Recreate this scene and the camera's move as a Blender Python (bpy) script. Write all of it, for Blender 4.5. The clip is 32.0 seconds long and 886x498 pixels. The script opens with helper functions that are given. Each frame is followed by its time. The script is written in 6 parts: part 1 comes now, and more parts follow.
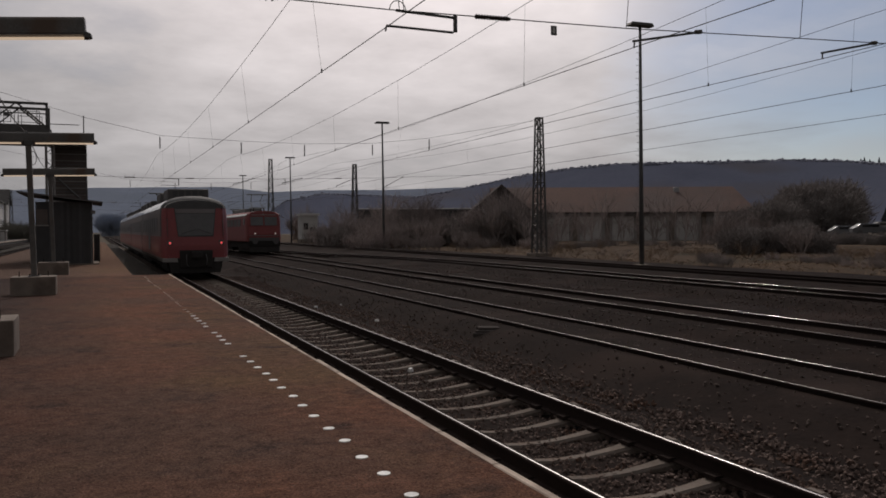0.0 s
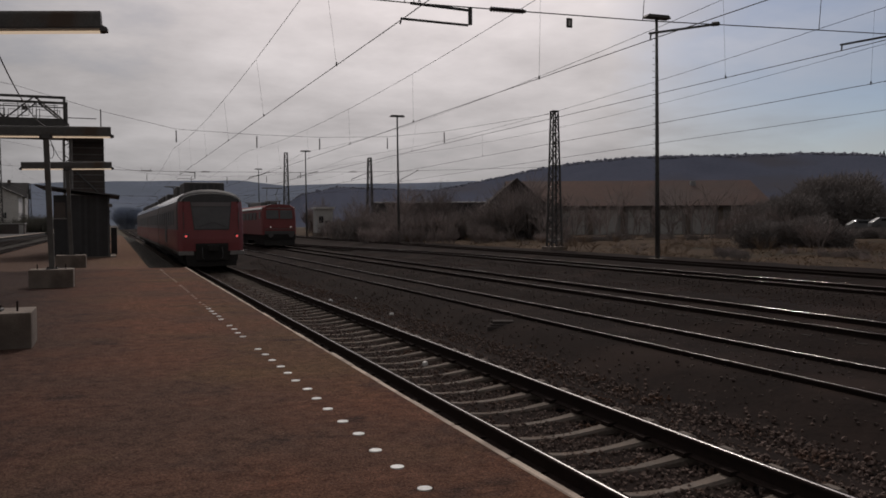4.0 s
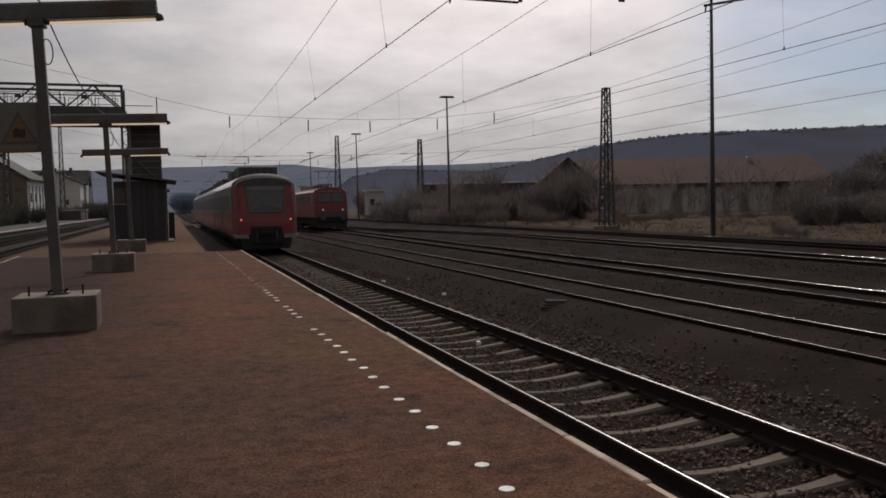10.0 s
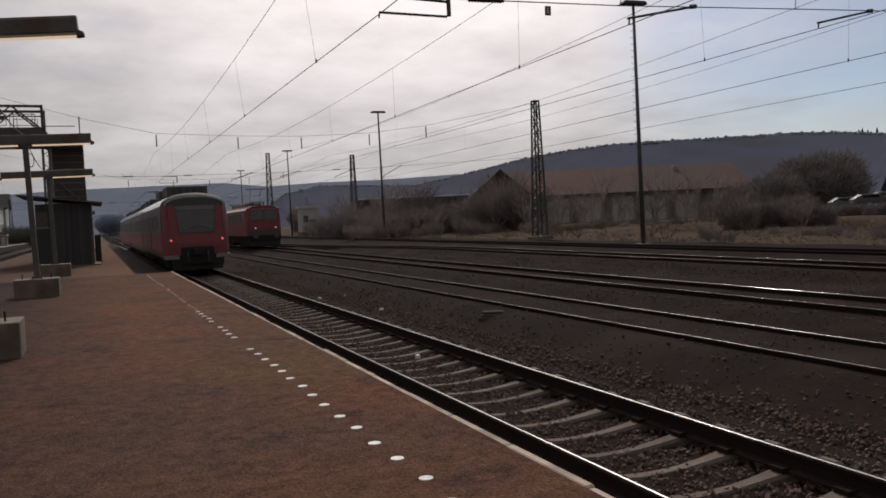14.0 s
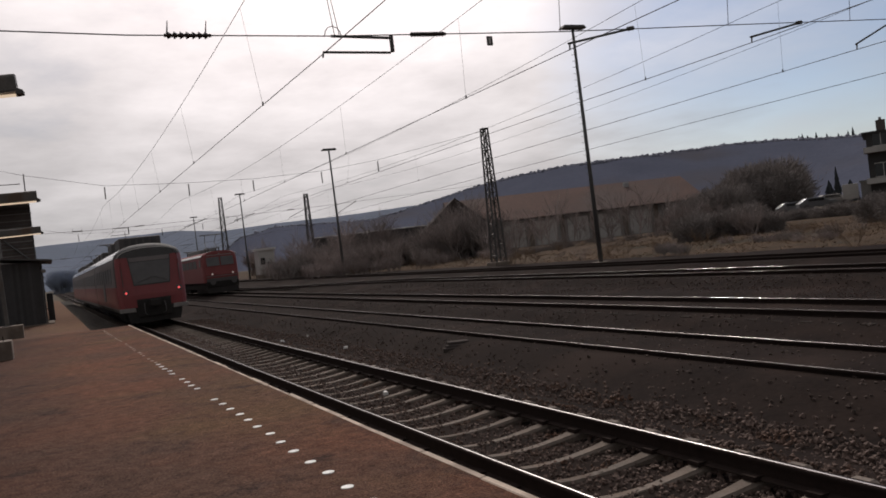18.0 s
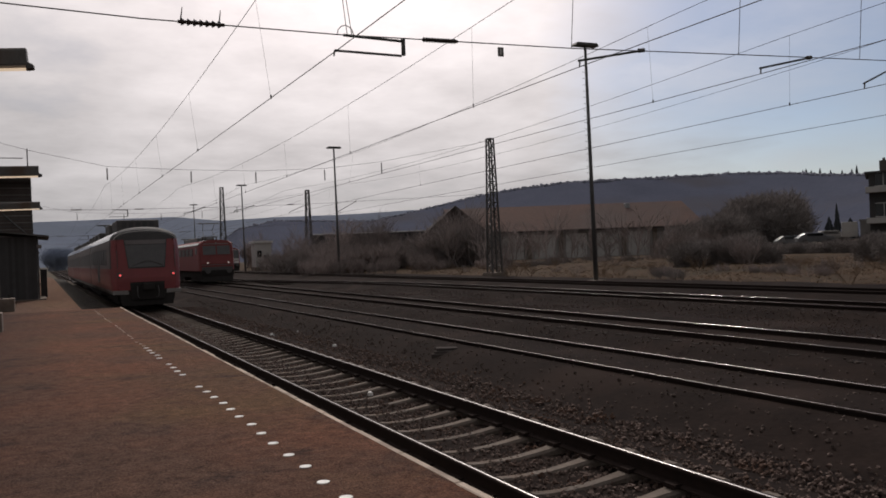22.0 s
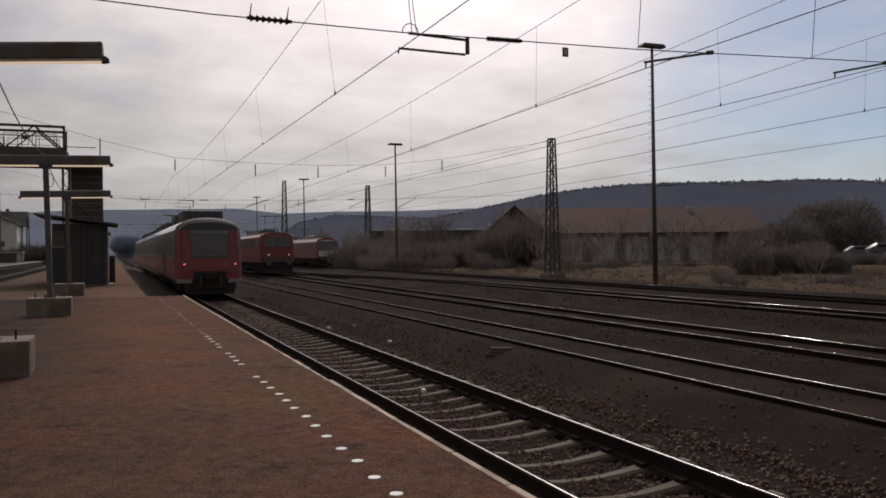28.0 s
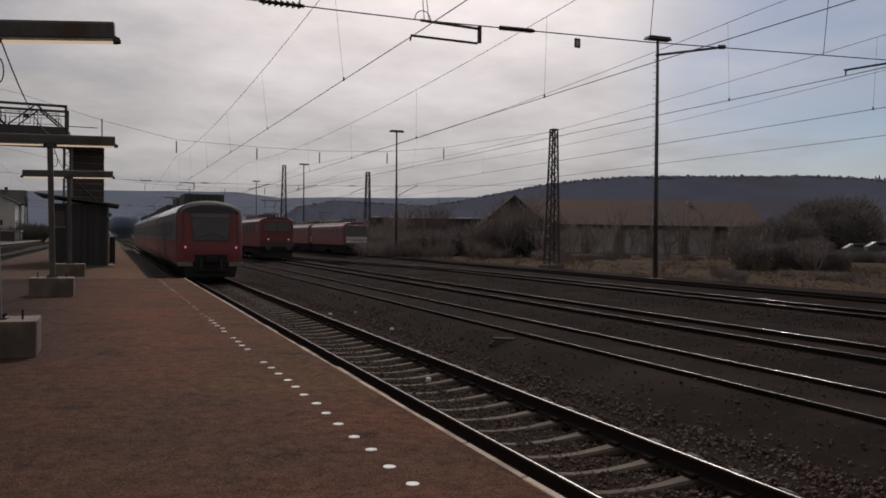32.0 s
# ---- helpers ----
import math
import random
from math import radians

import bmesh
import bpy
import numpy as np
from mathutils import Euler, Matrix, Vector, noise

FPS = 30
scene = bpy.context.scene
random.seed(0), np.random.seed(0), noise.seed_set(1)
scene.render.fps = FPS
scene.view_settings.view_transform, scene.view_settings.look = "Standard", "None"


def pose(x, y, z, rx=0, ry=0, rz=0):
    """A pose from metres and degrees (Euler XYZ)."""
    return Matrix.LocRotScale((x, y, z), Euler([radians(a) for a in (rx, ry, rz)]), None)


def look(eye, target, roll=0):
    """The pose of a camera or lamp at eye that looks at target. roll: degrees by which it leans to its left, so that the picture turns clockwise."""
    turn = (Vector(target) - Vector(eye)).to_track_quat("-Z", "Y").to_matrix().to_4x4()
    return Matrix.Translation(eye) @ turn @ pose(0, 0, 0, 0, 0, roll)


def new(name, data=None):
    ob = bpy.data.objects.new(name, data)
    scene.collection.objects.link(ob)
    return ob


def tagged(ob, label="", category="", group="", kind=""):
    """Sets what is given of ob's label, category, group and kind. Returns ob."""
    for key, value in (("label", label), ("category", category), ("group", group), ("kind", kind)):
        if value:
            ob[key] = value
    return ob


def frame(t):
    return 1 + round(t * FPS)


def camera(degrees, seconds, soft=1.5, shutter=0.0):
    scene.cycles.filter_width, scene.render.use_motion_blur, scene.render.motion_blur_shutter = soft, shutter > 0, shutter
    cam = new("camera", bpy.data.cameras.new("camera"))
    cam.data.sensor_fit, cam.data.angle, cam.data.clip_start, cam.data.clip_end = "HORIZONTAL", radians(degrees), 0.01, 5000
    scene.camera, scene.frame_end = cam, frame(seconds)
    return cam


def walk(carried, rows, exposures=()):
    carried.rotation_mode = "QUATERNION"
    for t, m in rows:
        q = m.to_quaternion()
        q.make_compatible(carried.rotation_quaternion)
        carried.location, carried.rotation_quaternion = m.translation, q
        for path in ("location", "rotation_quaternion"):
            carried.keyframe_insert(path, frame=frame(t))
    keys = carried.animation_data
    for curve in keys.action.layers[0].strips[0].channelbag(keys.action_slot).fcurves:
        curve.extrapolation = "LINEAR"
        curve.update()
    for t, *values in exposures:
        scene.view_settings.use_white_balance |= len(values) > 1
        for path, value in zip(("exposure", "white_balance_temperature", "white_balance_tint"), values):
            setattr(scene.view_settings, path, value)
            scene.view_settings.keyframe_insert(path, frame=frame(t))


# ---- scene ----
cam = camera(56.41, 32.0, soft=1.7)
# seconds, x, y, z in metres, yaw, pitch, roll in degrees; a hand-held camera on the platform
ROWS = [
    (0.0, 0.000, -0.000, 1.999, -22.80, -1.37, 0.35),
    (0.5, 0.003, 0.006, 1.994, -22.75, -1.74, 0.61),
    (1.0, 0.005, 0.010, 1.994, -22.57, -1.86, 0.70),
    (1.5, 0.010, 0.023, 2.006, -22.21, -1.63, 1.00),
    (2.0, -0.008, -0.000, 2.000, -21.99, -1.54, 0.68),
    (2.5, -0.010, -0.014, 1.998, -22.38, -1.81, 0.69),
    (3.0, -0.006, -0.019, 1.998, -22.27, -1.96, 1.09),
    (3.5, 0.017, 0.017, 2.000, -22.04, -1.90, 0.73),
    (5.5, -0.013, 0.000, 1.985, -21.32, -1.76, -0.37),
    (6.0, -0.021, -0.002, 1.990, -21.25, -1.92, -0.40),
    (6.5, -0.022, -0.006, 1.989, -21.13, -1.65, -0.27),
    (7.0, -0.021, -0.008, 1.995, -20.32, -0.72, -0.23),
    (7.5, -0.012, -0.014, 1.986, -21.60, -2.70, 0.37),
    (8.0, -0.010, -0.009, 1.983, -19.63, -1.33, 0.59),
    (8.5, -0.006, 0.003, 1.982, -19.06, -1.34, 0.26),
    (9.0, -0.005, -0.005, 1.981, -18.94, -1.19, 0.66),
    (9.5, -0.016, 0.039, 1.979, -19.68, -3.04, 1.03),
    (10.0, -0.010, 0.014, 1.981, -18.26, -3.08, 1.10),
    (10.5, 0.005, 0.030, 1.983, -17.33, -2.72, 1.46),
    (11.0, -0.004, 0.042, 1.979, -17.58, -3.85, 0.89),
    (11.5, 0.014, 0.044, 1.980, -18.63, -3.69, 2.00),
    (12.0, 0.008, 0.039, 1.980, -20.00, -3.61, 2.27),
    (12.5, 0.004, 0.020, 1.984, -21.85, -2.43, 1.78),
    (13.0, 0.004, -0.000, 1.980, -22.81, -3.15, 1.83),
    (13.5, -0.011, 0.037, 1.968, -22.72, -2.25, 2.81),
    (15.5, -0.025, -0.011, 1.974, -23.29, -2.17, 1.52),
    (16.0, -0.045, -0.011, 1.974, -23.67, -1.37, 2.28),
    (16.5, -0.047, -0.002, 1.974, -25.23, -0.54, 3.56),
    (17.0, -0.049, 0.013, 1.976, -25.37, -1.27, 4.15),
    (17.5, -0.045, 0.009, 1.984, -25.37, -4.03, 6.30),
    (18.0, -0.010, 0.028, 1.995, -25.73, -0.34, 6.67),
    (18.5, -0.014, 0.002, 1.988, -21.67, -1.53, 5.24),
    (19.0, -0.018, -0.017, 1.980, -23.15, -2.36, 2.71),
    (19.5, -0.025, -0.016, 1.980, -23.74, -1.43, 2.14),
    (20.0, -0.017, -0.018, 1.977, -24.56, -0.68, 1.45),
    (20.5, -0.021, -0.016, 1.979, -24.66, -0.46, 1.43),
    (21.0, -0.018, -0.027, 1.984, -24.64, -0.35, 1.31),
    (21.5, -0.011, -0.027, 1.984, -25.41, 0.17, 1.86),
    (22.0, -0.006, -0.028, 1.980, -25.90, 0.11, 2.28),
    (22.5, -0.007, -0.039, 1.974, -25.01, 0.22, 1.25),
    (23.0, -0.021, -0.024, 1.979, -23.73, 0.33, 0.57),
    (23.5, -0.025, -0.007, 1.978, -23.68, -0.13, 0.38),
    (24.0, -0.021, -0.009, 1.976, -23.50, -1.10, 0.77),
    (24.5, -0.023, -0.026, 1.973, -23.89, -0.72, 0.32),
    (25.0, -0.021, -0.020, 1.976, -23.25, -0.73, 0.18),
    (25.5, -0.034, -0.013, 1.977, -22.04, -0.86, 0.00),
    (27.5, -0.005, -0.016, 1.983, -21.71, -0.33, 0.09),
    (28.0, -0.004, -0.024, 1.992, -21.90, 0.09, 0.47),
    (28.5, 0.002, -0.013, 1.983, -21.51, 0.10, 1.05),
    (29.0, -0.030, -0.070, 1.986, -21.18, -0.00, -0.16),
    (29.5, -0.018, 0.016, 1.996, -20.88, 0.69, -1.77),
    (30.0, -0.055, -0.019, 1.985, -22.96, 1.36, -1.96),
    (30.5, -0.093, 0.089, 2.019, -24.86, 0.75, -1.61),
    (31.0, -0.132, 0.090, 2.027, -23.04, 0.95, -1.65),
    (31.5, -0.150, 0.044, 2.011, -21.23, 0.43, -0.98),
    (32.0, -0.138, 0.060, 2.008, -22.04, -0.73, -0.83),
]
# the camera's own exposure drifts as it turns: seconds, stops
EXPOSURES = [(0.0, -0.01), (2.0, -0.10), (6.0, -0.08), (9.0, 0.04), (11.0, 0.23), (12.0, 0.20), (13.0, 0.26), (16.0, 0.35), (18.0, 0.42), (19.0, 0.28), (21.0, 0.28), (23.0, 0.32), (25.0, 0.23), (28.0, 0.25), (29.0, 0.24), (30.0, 0.10), (31.0, 0.12), (32.0, 0.03)]
walk(cam, [(t, pose(x, y, z, 90 + pitch, roll, yaw)) for t, x, y, z, yaw, pitch, roll in ROWS], EXPOSURES)

# ---- world, sun ----
SUN_AZ, SUN_EL = 20.0, 41.0
sun_way = Vector((math.sin(radians(SUN_AZ)) * math.cos(radians(SUN_EL)), math.cos(radians(SUN_AZ)) * math.cos(radians(SUN_EL)), math.sin(radians(SUN_EL))))
world = bpy.data.worlds.new("sky")
scene.world = world
world.use_nodes = True


def sky_nodes():
    nt = world.node_tree
    nt.nodes.clear()
    n, l = nt.nodes.new, nt.links.new

    def m(op, a, b=None, clamp=False):
        k = n("ShaderNodeMath")
        k.operation, k.use_clamp = op, clamp
        for i, v in enumerate((a, b)):
            if v is None:
                continue
            if isinstance(v, (int, float)):
                k.inputs[i].default_value = v
            else:
                l(v, k.inputs[i])
        return k.outputs[0]

    co = n("ShaderNodeTexCoord").outputs["Generated"]
    sep = n("ShaderNodeSeparateXYZ")
    l(co, sep.inputs[0])
    up = m("ADD", m("MAXIMUM", sep.outputs["Z"], 0.0), 0.16)
    flat = n("ShaderNodeCombineXYZ")
    l(m("DIVIDE", sep.outputs["X"], up), flat.inputs[0])
    l(m("DIVIDE", sep.outputs["Y"], up), flat.inputs[1])

    def cloud(scale, detail, rough, off):
        k = n("ShaderNodeTexNoise")
        k.inputs["Scale"].default_value, k.inputs["Detail"].default_value = scale, detail
        k.inputs["Roughness"].default_value = rough
        s = n("ShaderNodeVectorMath")
        s.operation = "ADD"
        s.inputs[1].default_value = off
        l(flat.outputs[0], s.inputs[0])
        l(s.outputs[0], k.inputs["Vector"])
        return k.outputs["Fac"]

    big, fine = cloud(0.55, 4, 0.55, (2.3, 0.4, 0)), cloud(2.2, 6, 0.6, (0.7, 5.1, 1))
    near = n("ShaderNodeVectorMath")
    near.operation = "DOT_PRODUCT"
    near.inputs[1].default_value = sun_way
    l(co, near.inputs[0])
    toward = m("MAXIMUM", near.outputs["Value"], 0.0)
    glow = m("POWER", toward, 6.0)
    core = m("POWER", toward, 40.0)
    sky = n("ShaderNodeTexSky")
    sky.sky_type, sky.sun_disc = "NISHITA", False
    sky.sun_elevation, sky.sun_rotation = radians(SUN_EL), radians(SUN_AZ)
    sky.dust_density, sky.air_density, sky.ozone_density = 0.6, 1.0, 3.0
    blue = n("ShaderNodeVectorMath")
    blue.operation = "SCALE"
    blue.inputs["Scale"].default_value = SKY
    cool = n("ShaderNodeVectorMath")
    cool.operation = "MULTIPLY"
    cool.inputs[1].default_value = (1.06, 0.98, 1.0)
    l(sky.outputs[0], cool.inputs[0])
    l(cool.outputs[0], blue.inputs[0])
    # thin cloud sheet, brighter round the veiled sun
    light = m("ADD", m("ADD", m("MULTIPLY", glow, 1.15), m("MULTIPLY", core, 0.62)), CLOUD)
    light = m("MULTIPLY", light, m("ADD", m("MULTIPLY", fine, 0.80), m("ADD", m("MULTIPLY", big, 0.60), 0.32)))
    tint = n("ShaderNodeMix")
    tint.data_type = "RGBA"
    l(glow, tint.inputs["Factor"])
    tint.inputs["A"].default_value, tint.inputs["B"].default_value = (0.982, 0.962, 0.976, 1), (1.140, 0.970, 0.950, 1)
    grey = n("ShaderNodeVectorMath")
    grey.operation = "SCALE"
    l(tint.outputs["Result"], grey.inputs[0])
    l(light, grey.inputs["Scale"])
    # cover: thins out away from the sun towards the clear side
    side = n("ShaderNodeVectorMath")
    side.operation = "DOT_PRODUCT"
    side.inputs[1].default_value = (0.883, 0.469, 0.0)
    l(co, side.inputs[0])
    level = m("POWER", m("SUBTRACT", 1.0, m("MULTIPLY", sep.outputs["Z"], sep.outputs["Z"])), 0.5)
    bearing = m("DIVIDE", side.outputs["Value"], m("MAXIMUM", level, 0.05))
    torn = m("ADD", m("MULTIPLY", m("SUBTRACT", big, 0.5), 0.16), m("MULTIPLY", m("SUBTRACT", fine, 0.5), 0.10))
    clear = m("MULTIPLY", m("SUBTRACT", m("ADD", bearing, torn), 0.875, True), 14.0, True)
    cover = m("SUBTRACT", m("ADD", m("MULTIPLY", big, 0.9), m("ADD", m("MULTIPLY", fine, 0.5), 0.38)), m("MULTIPLY", clear, 0.78), True)
    mix = n("ShaderNodeMix")
    mix.data_type = "RGBA"
    l(cover, mix.inputs["Factor"])
    l(blue.outputs[0], mix.inputs["A"])
    l(grey.outputs[0], mix.inputs["B"])
    bg = n("ShaderNodeBackground")
    l(mix.outputs["Result"], bg.inputs["Color"])
    out = n("ShaderNodeOutputWorld")
    l(bg.outputs[0], out.inputs["Surface"])


SKY, CLOUD = 0.062, 0.160
sky_nodes()
sun = new("sun", bpy.data.lights.new("sun", "SUN"))
sun.data.energy, sun.data.angle, sun.data.color = 1.1, radians(5), (1.0, 0.93, 0.84)
sun.matrix_world = look((0, 0, 50), Vector((0, 0, 50)) - sun_way)


# ---- materials ----
def mat(name, a, b=None, rough=0.8, metal=0.0, scale=3.0, fine=40.0, bump=0.15, emit=None, c=None, vary=0.0, spec=0.4, coat=0.0, stretch=None, gap=0.02, uneven=0.12):
    """Two noise scales between colours a and b, stains of colour c, a fine bump, and a spread from object to object."""
    b = b or tuple(x * 0.75 for x in a)
    k = bpy.data.materials.new(name)
    k.use_nodes = True
    nt = k.node_tree
    n, l = nt.nodes.new, nt.links.new
    sh = nt.nodes["Principled BSDF"]
    co = n("ShaderNodeTexCoord").outputs["Object"]
    if stretch:
        mp = n("ShaderNodeMapping")
        mp.inputs["Scale"].default_value = stretch
        l(co, mp.inputs["Vector"])
        co = mp.outputs["Vector"]
    big, small = n("ShaderNodeTexNoise"), n("ShaderNodeTexNoise")
    for k2, s, d in ((big, scale, 5), (small, fine, 4)):
        k2.inputs["Scale"].default_value, k2.inputs["Detail"].default_value, k2.inputs["Roughness"].default_value = s, d, 0.62
        l(co, k2.inputs["Vector"])
    ad = n("ShaderNodeMath")
    ad.operation = "ADD"
    l(big.outputs["Fac"], ad.inputs[0])
    l(small.outputs["Fac"], ad.inputs[1])
    rg = n("ShaderNodeMapRange")
    rg.inputs["From Min"].default_value, rg.inputs["From Max"].default_value = 0.72, 1.28
    l(ad.outputs[0], rg.inputs["Value"])
    mx = n("ShaderNodeMix")
    mx.data_type = "RGBA"
    mx.inputs["A"].default_value, mx.inputs["B"].default_value = (*a, 1), (*b, 1)
    l(rg.outputs["Result"], mx.inputs["Factor"])
    colour = mx.outputs["Result"]
    if c:
        st = n("ShaderNodeTexNoise")
        st.inputs["Scale"].default_value, st.inputs["Detail"].default_value = scale * 0.37, 6
        l(co, st.inputs["Vector"])
        r2 = n("ShaderNodeMapRange")
        r2.inputs["From Min"].default_value, r2.inputs["From Max"].default_value = 0.52, 0.68
        l(st.outputs["Fac"], r2.inputs["Value"])
        m2 = n("ShaderNodeMix")
        m2.data_type = "RGBA"
        m2.inputs["B"].default_value = (*c, 1)
        l(r2.outputs["Result"], m2.inputs["Factor"])
        l(colour, m2.inputs["A"])
        colour = m2.outputs["Result"]
    if vary:
        oi, hs, v = n("ShaderNodeObjectInfo"), n("ShaderNodeHueSaturation"), n("ShaderNodeMapRange")
        v.inputs["To Min"].default_value, v.inputs["To Max"].default_value = 1 - vary, 1 + vary
        l(oi.outputs["Random"], v.inputs["Value"])
        l(v.outputs["Result"], hs.inputs["Value"])
        l(colour, hs.inputs["Color"])
        colour = hs.outputs["Color"]
    l(colour, sh.inputs["Base Color"])
    sh.inputs["Metallic"].default_value = metal
    sh.inputs["Specular IOR Level"].default_value = spec
    sh.inputs["Coat Weight"].default_value = coat
    ro = n("ShaderNodeMapRange")
    ro.inputs["To Min"].default_value, ro.inputs["To Max"].default_value = max(rough - uneven, 0.03), min(rough + uneven, 1)
    l(small.outputs["Fac"], ro.inputs["Value"])
    l(ro.outputs["Result"], sh.inputs["Roughness"])
    if bump:
        bp = n("ShaderNodeBump")
        bp.inputs["Strength"].default_value, bp.inputs["Distance"].default_value = bump, gap
        l(ad.outputs[0], bp.inputs["Height"])
        l(bp.outputs["Normal"], sh.inputs["Normal"])
    if emit:
        sh.inputs["Emission Color"].default_value, sh.inputs["Emission Strength"].default_value = (*emit[0], 1), emit[1]
    return k


def grit_mat(name, tones, light=1.0):
    """Trodden grit: broad patches of several earth tones, darker stains, and a fine grain of light and dark crumbs."""
    k = bpy.data.materials.new(name)
    k.use_nodes = True
    nt = k.node_tree
    n, l = nt.nodes.new, nt.links.new
    sh = nt.nodes["Principled BSDF"]
    co = n("ShaderNodeTexCoord").outputs["Object"]

    def field(scale, detail, off, lo, hi, rough=0.6):
        mp, t, r = n("ShaderNodeMapping"), n("ShaderNodeTexNoise"), n("ShaderNodeMapRange")
        mp.inputs["Location"].default_value = off
        l(co, mp.inputs["Vector"])
        l(mp.outputs["Vector"], t.inputs["Vector"])
        t.inputs["Scale"].default_value, t.inputs["Detail"].default_value, t.inputs["Roughness"].default_value = scale, detail, rough
        r.inputs["From Min"].default_value, r.inputs["From Max"].default_value = lo, hi
        l(t.outputs["Fac"], r.inputs["Value"])
        return r.outputs["Result"]

    def blend(fac, a, b):
        m = n("ShaderNodeMix")
        m.data_type = "RGBA"
        l(fac, m.inputs["Factor"])
        for side, v in (("A", a), ("B", b)):
            if isinstance(v, tuple):
                m.inputs[side].default_value = (*[x * light for x in v], 1)
            else:
                l(v, m.inputs[side])
        return m.outputs["Result"]

    col = blend(field(0.42, 5, (3, 1, 0), 0.38, 0.62), tones[0], tones[1])
    col = blend(field(0.30, 4, (11, 7, 2), 0.50, 0.66), col, tones[2])
    col = blend(field(1.3, 6, (5, 9, 4), 0.54, 0.74, 0.7), col, tones[3])
    # browner towards the near track, darker on the other side
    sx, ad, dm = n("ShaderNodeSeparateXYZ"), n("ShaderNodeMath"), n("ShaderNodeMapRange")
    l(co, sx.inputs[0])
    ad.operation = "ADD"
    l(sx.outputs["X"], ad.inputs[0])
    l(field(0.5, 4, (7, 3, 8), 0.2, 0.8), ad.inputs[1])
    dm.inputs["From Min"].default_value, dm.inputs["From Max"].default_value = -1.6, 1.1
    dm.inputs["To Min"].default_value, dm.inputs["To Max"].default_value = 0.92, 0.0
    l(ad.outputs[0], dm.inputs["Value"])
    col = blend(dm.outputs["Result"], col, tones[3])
    grain = field(52.0, 6, (0, 0, 0), 0.34, 0.66, 0.8)
    hs, gv = n("ShaderNodeHueSaturation"), n("ShaderNodeMapRange")
    gv.inputs["To Min"].default_value, gv.inputs["To Max"].default_value = 0.30, 1.82
    l(grain, gv.inputs["Value"])
    l(gv.outputs["Result"], hs.inputs["Value"])
    l(col, hs.inputs["Color"])
    mid = field(7.0, 5, (2, 2, 2), 0.32, 0.68, 0.7)
    hs2, g2 = n("ShaderNodeHueSaturation"), n("ShaderNodeMapRange")
    g2.inputs["To Min"].default_value, g2.inputs["To Max"].default_value = 0.70, 1.34
    l(mid, g2.inputs["Value"])
    l(g2.outputs["Result"], hs2.inputs["Value"])
    l(hs.outputs["Color"], hs2.inputs["Color"])
    l(hs2.outputs["Color"], sh.inputs["Base Color"])
    sh.inputs["Roughness"].default_value, sh.inputs["Specular IOR Level"].default_value = 0.97, 0.06
    b1, b2 = n("ShaderNodeBump"), n("ShaderNodeBump")
    b1.inputs["Strength"].default_value, b1.inputs["Distance"].default_value = 0.5, 0.03
    b2.inputs["Strength"].default_value, b2.inputs["Distance"].default_value = 0.6, 0.006
    l(mid, b1.inputs["Height"])
    l(grain, b2.inputs["Height"])
    l(b1.outputs["Normal"], b2.inputs["Normal"])
    l(b2.outputs["Normal"], sh.inputs["Normal"])
    return k


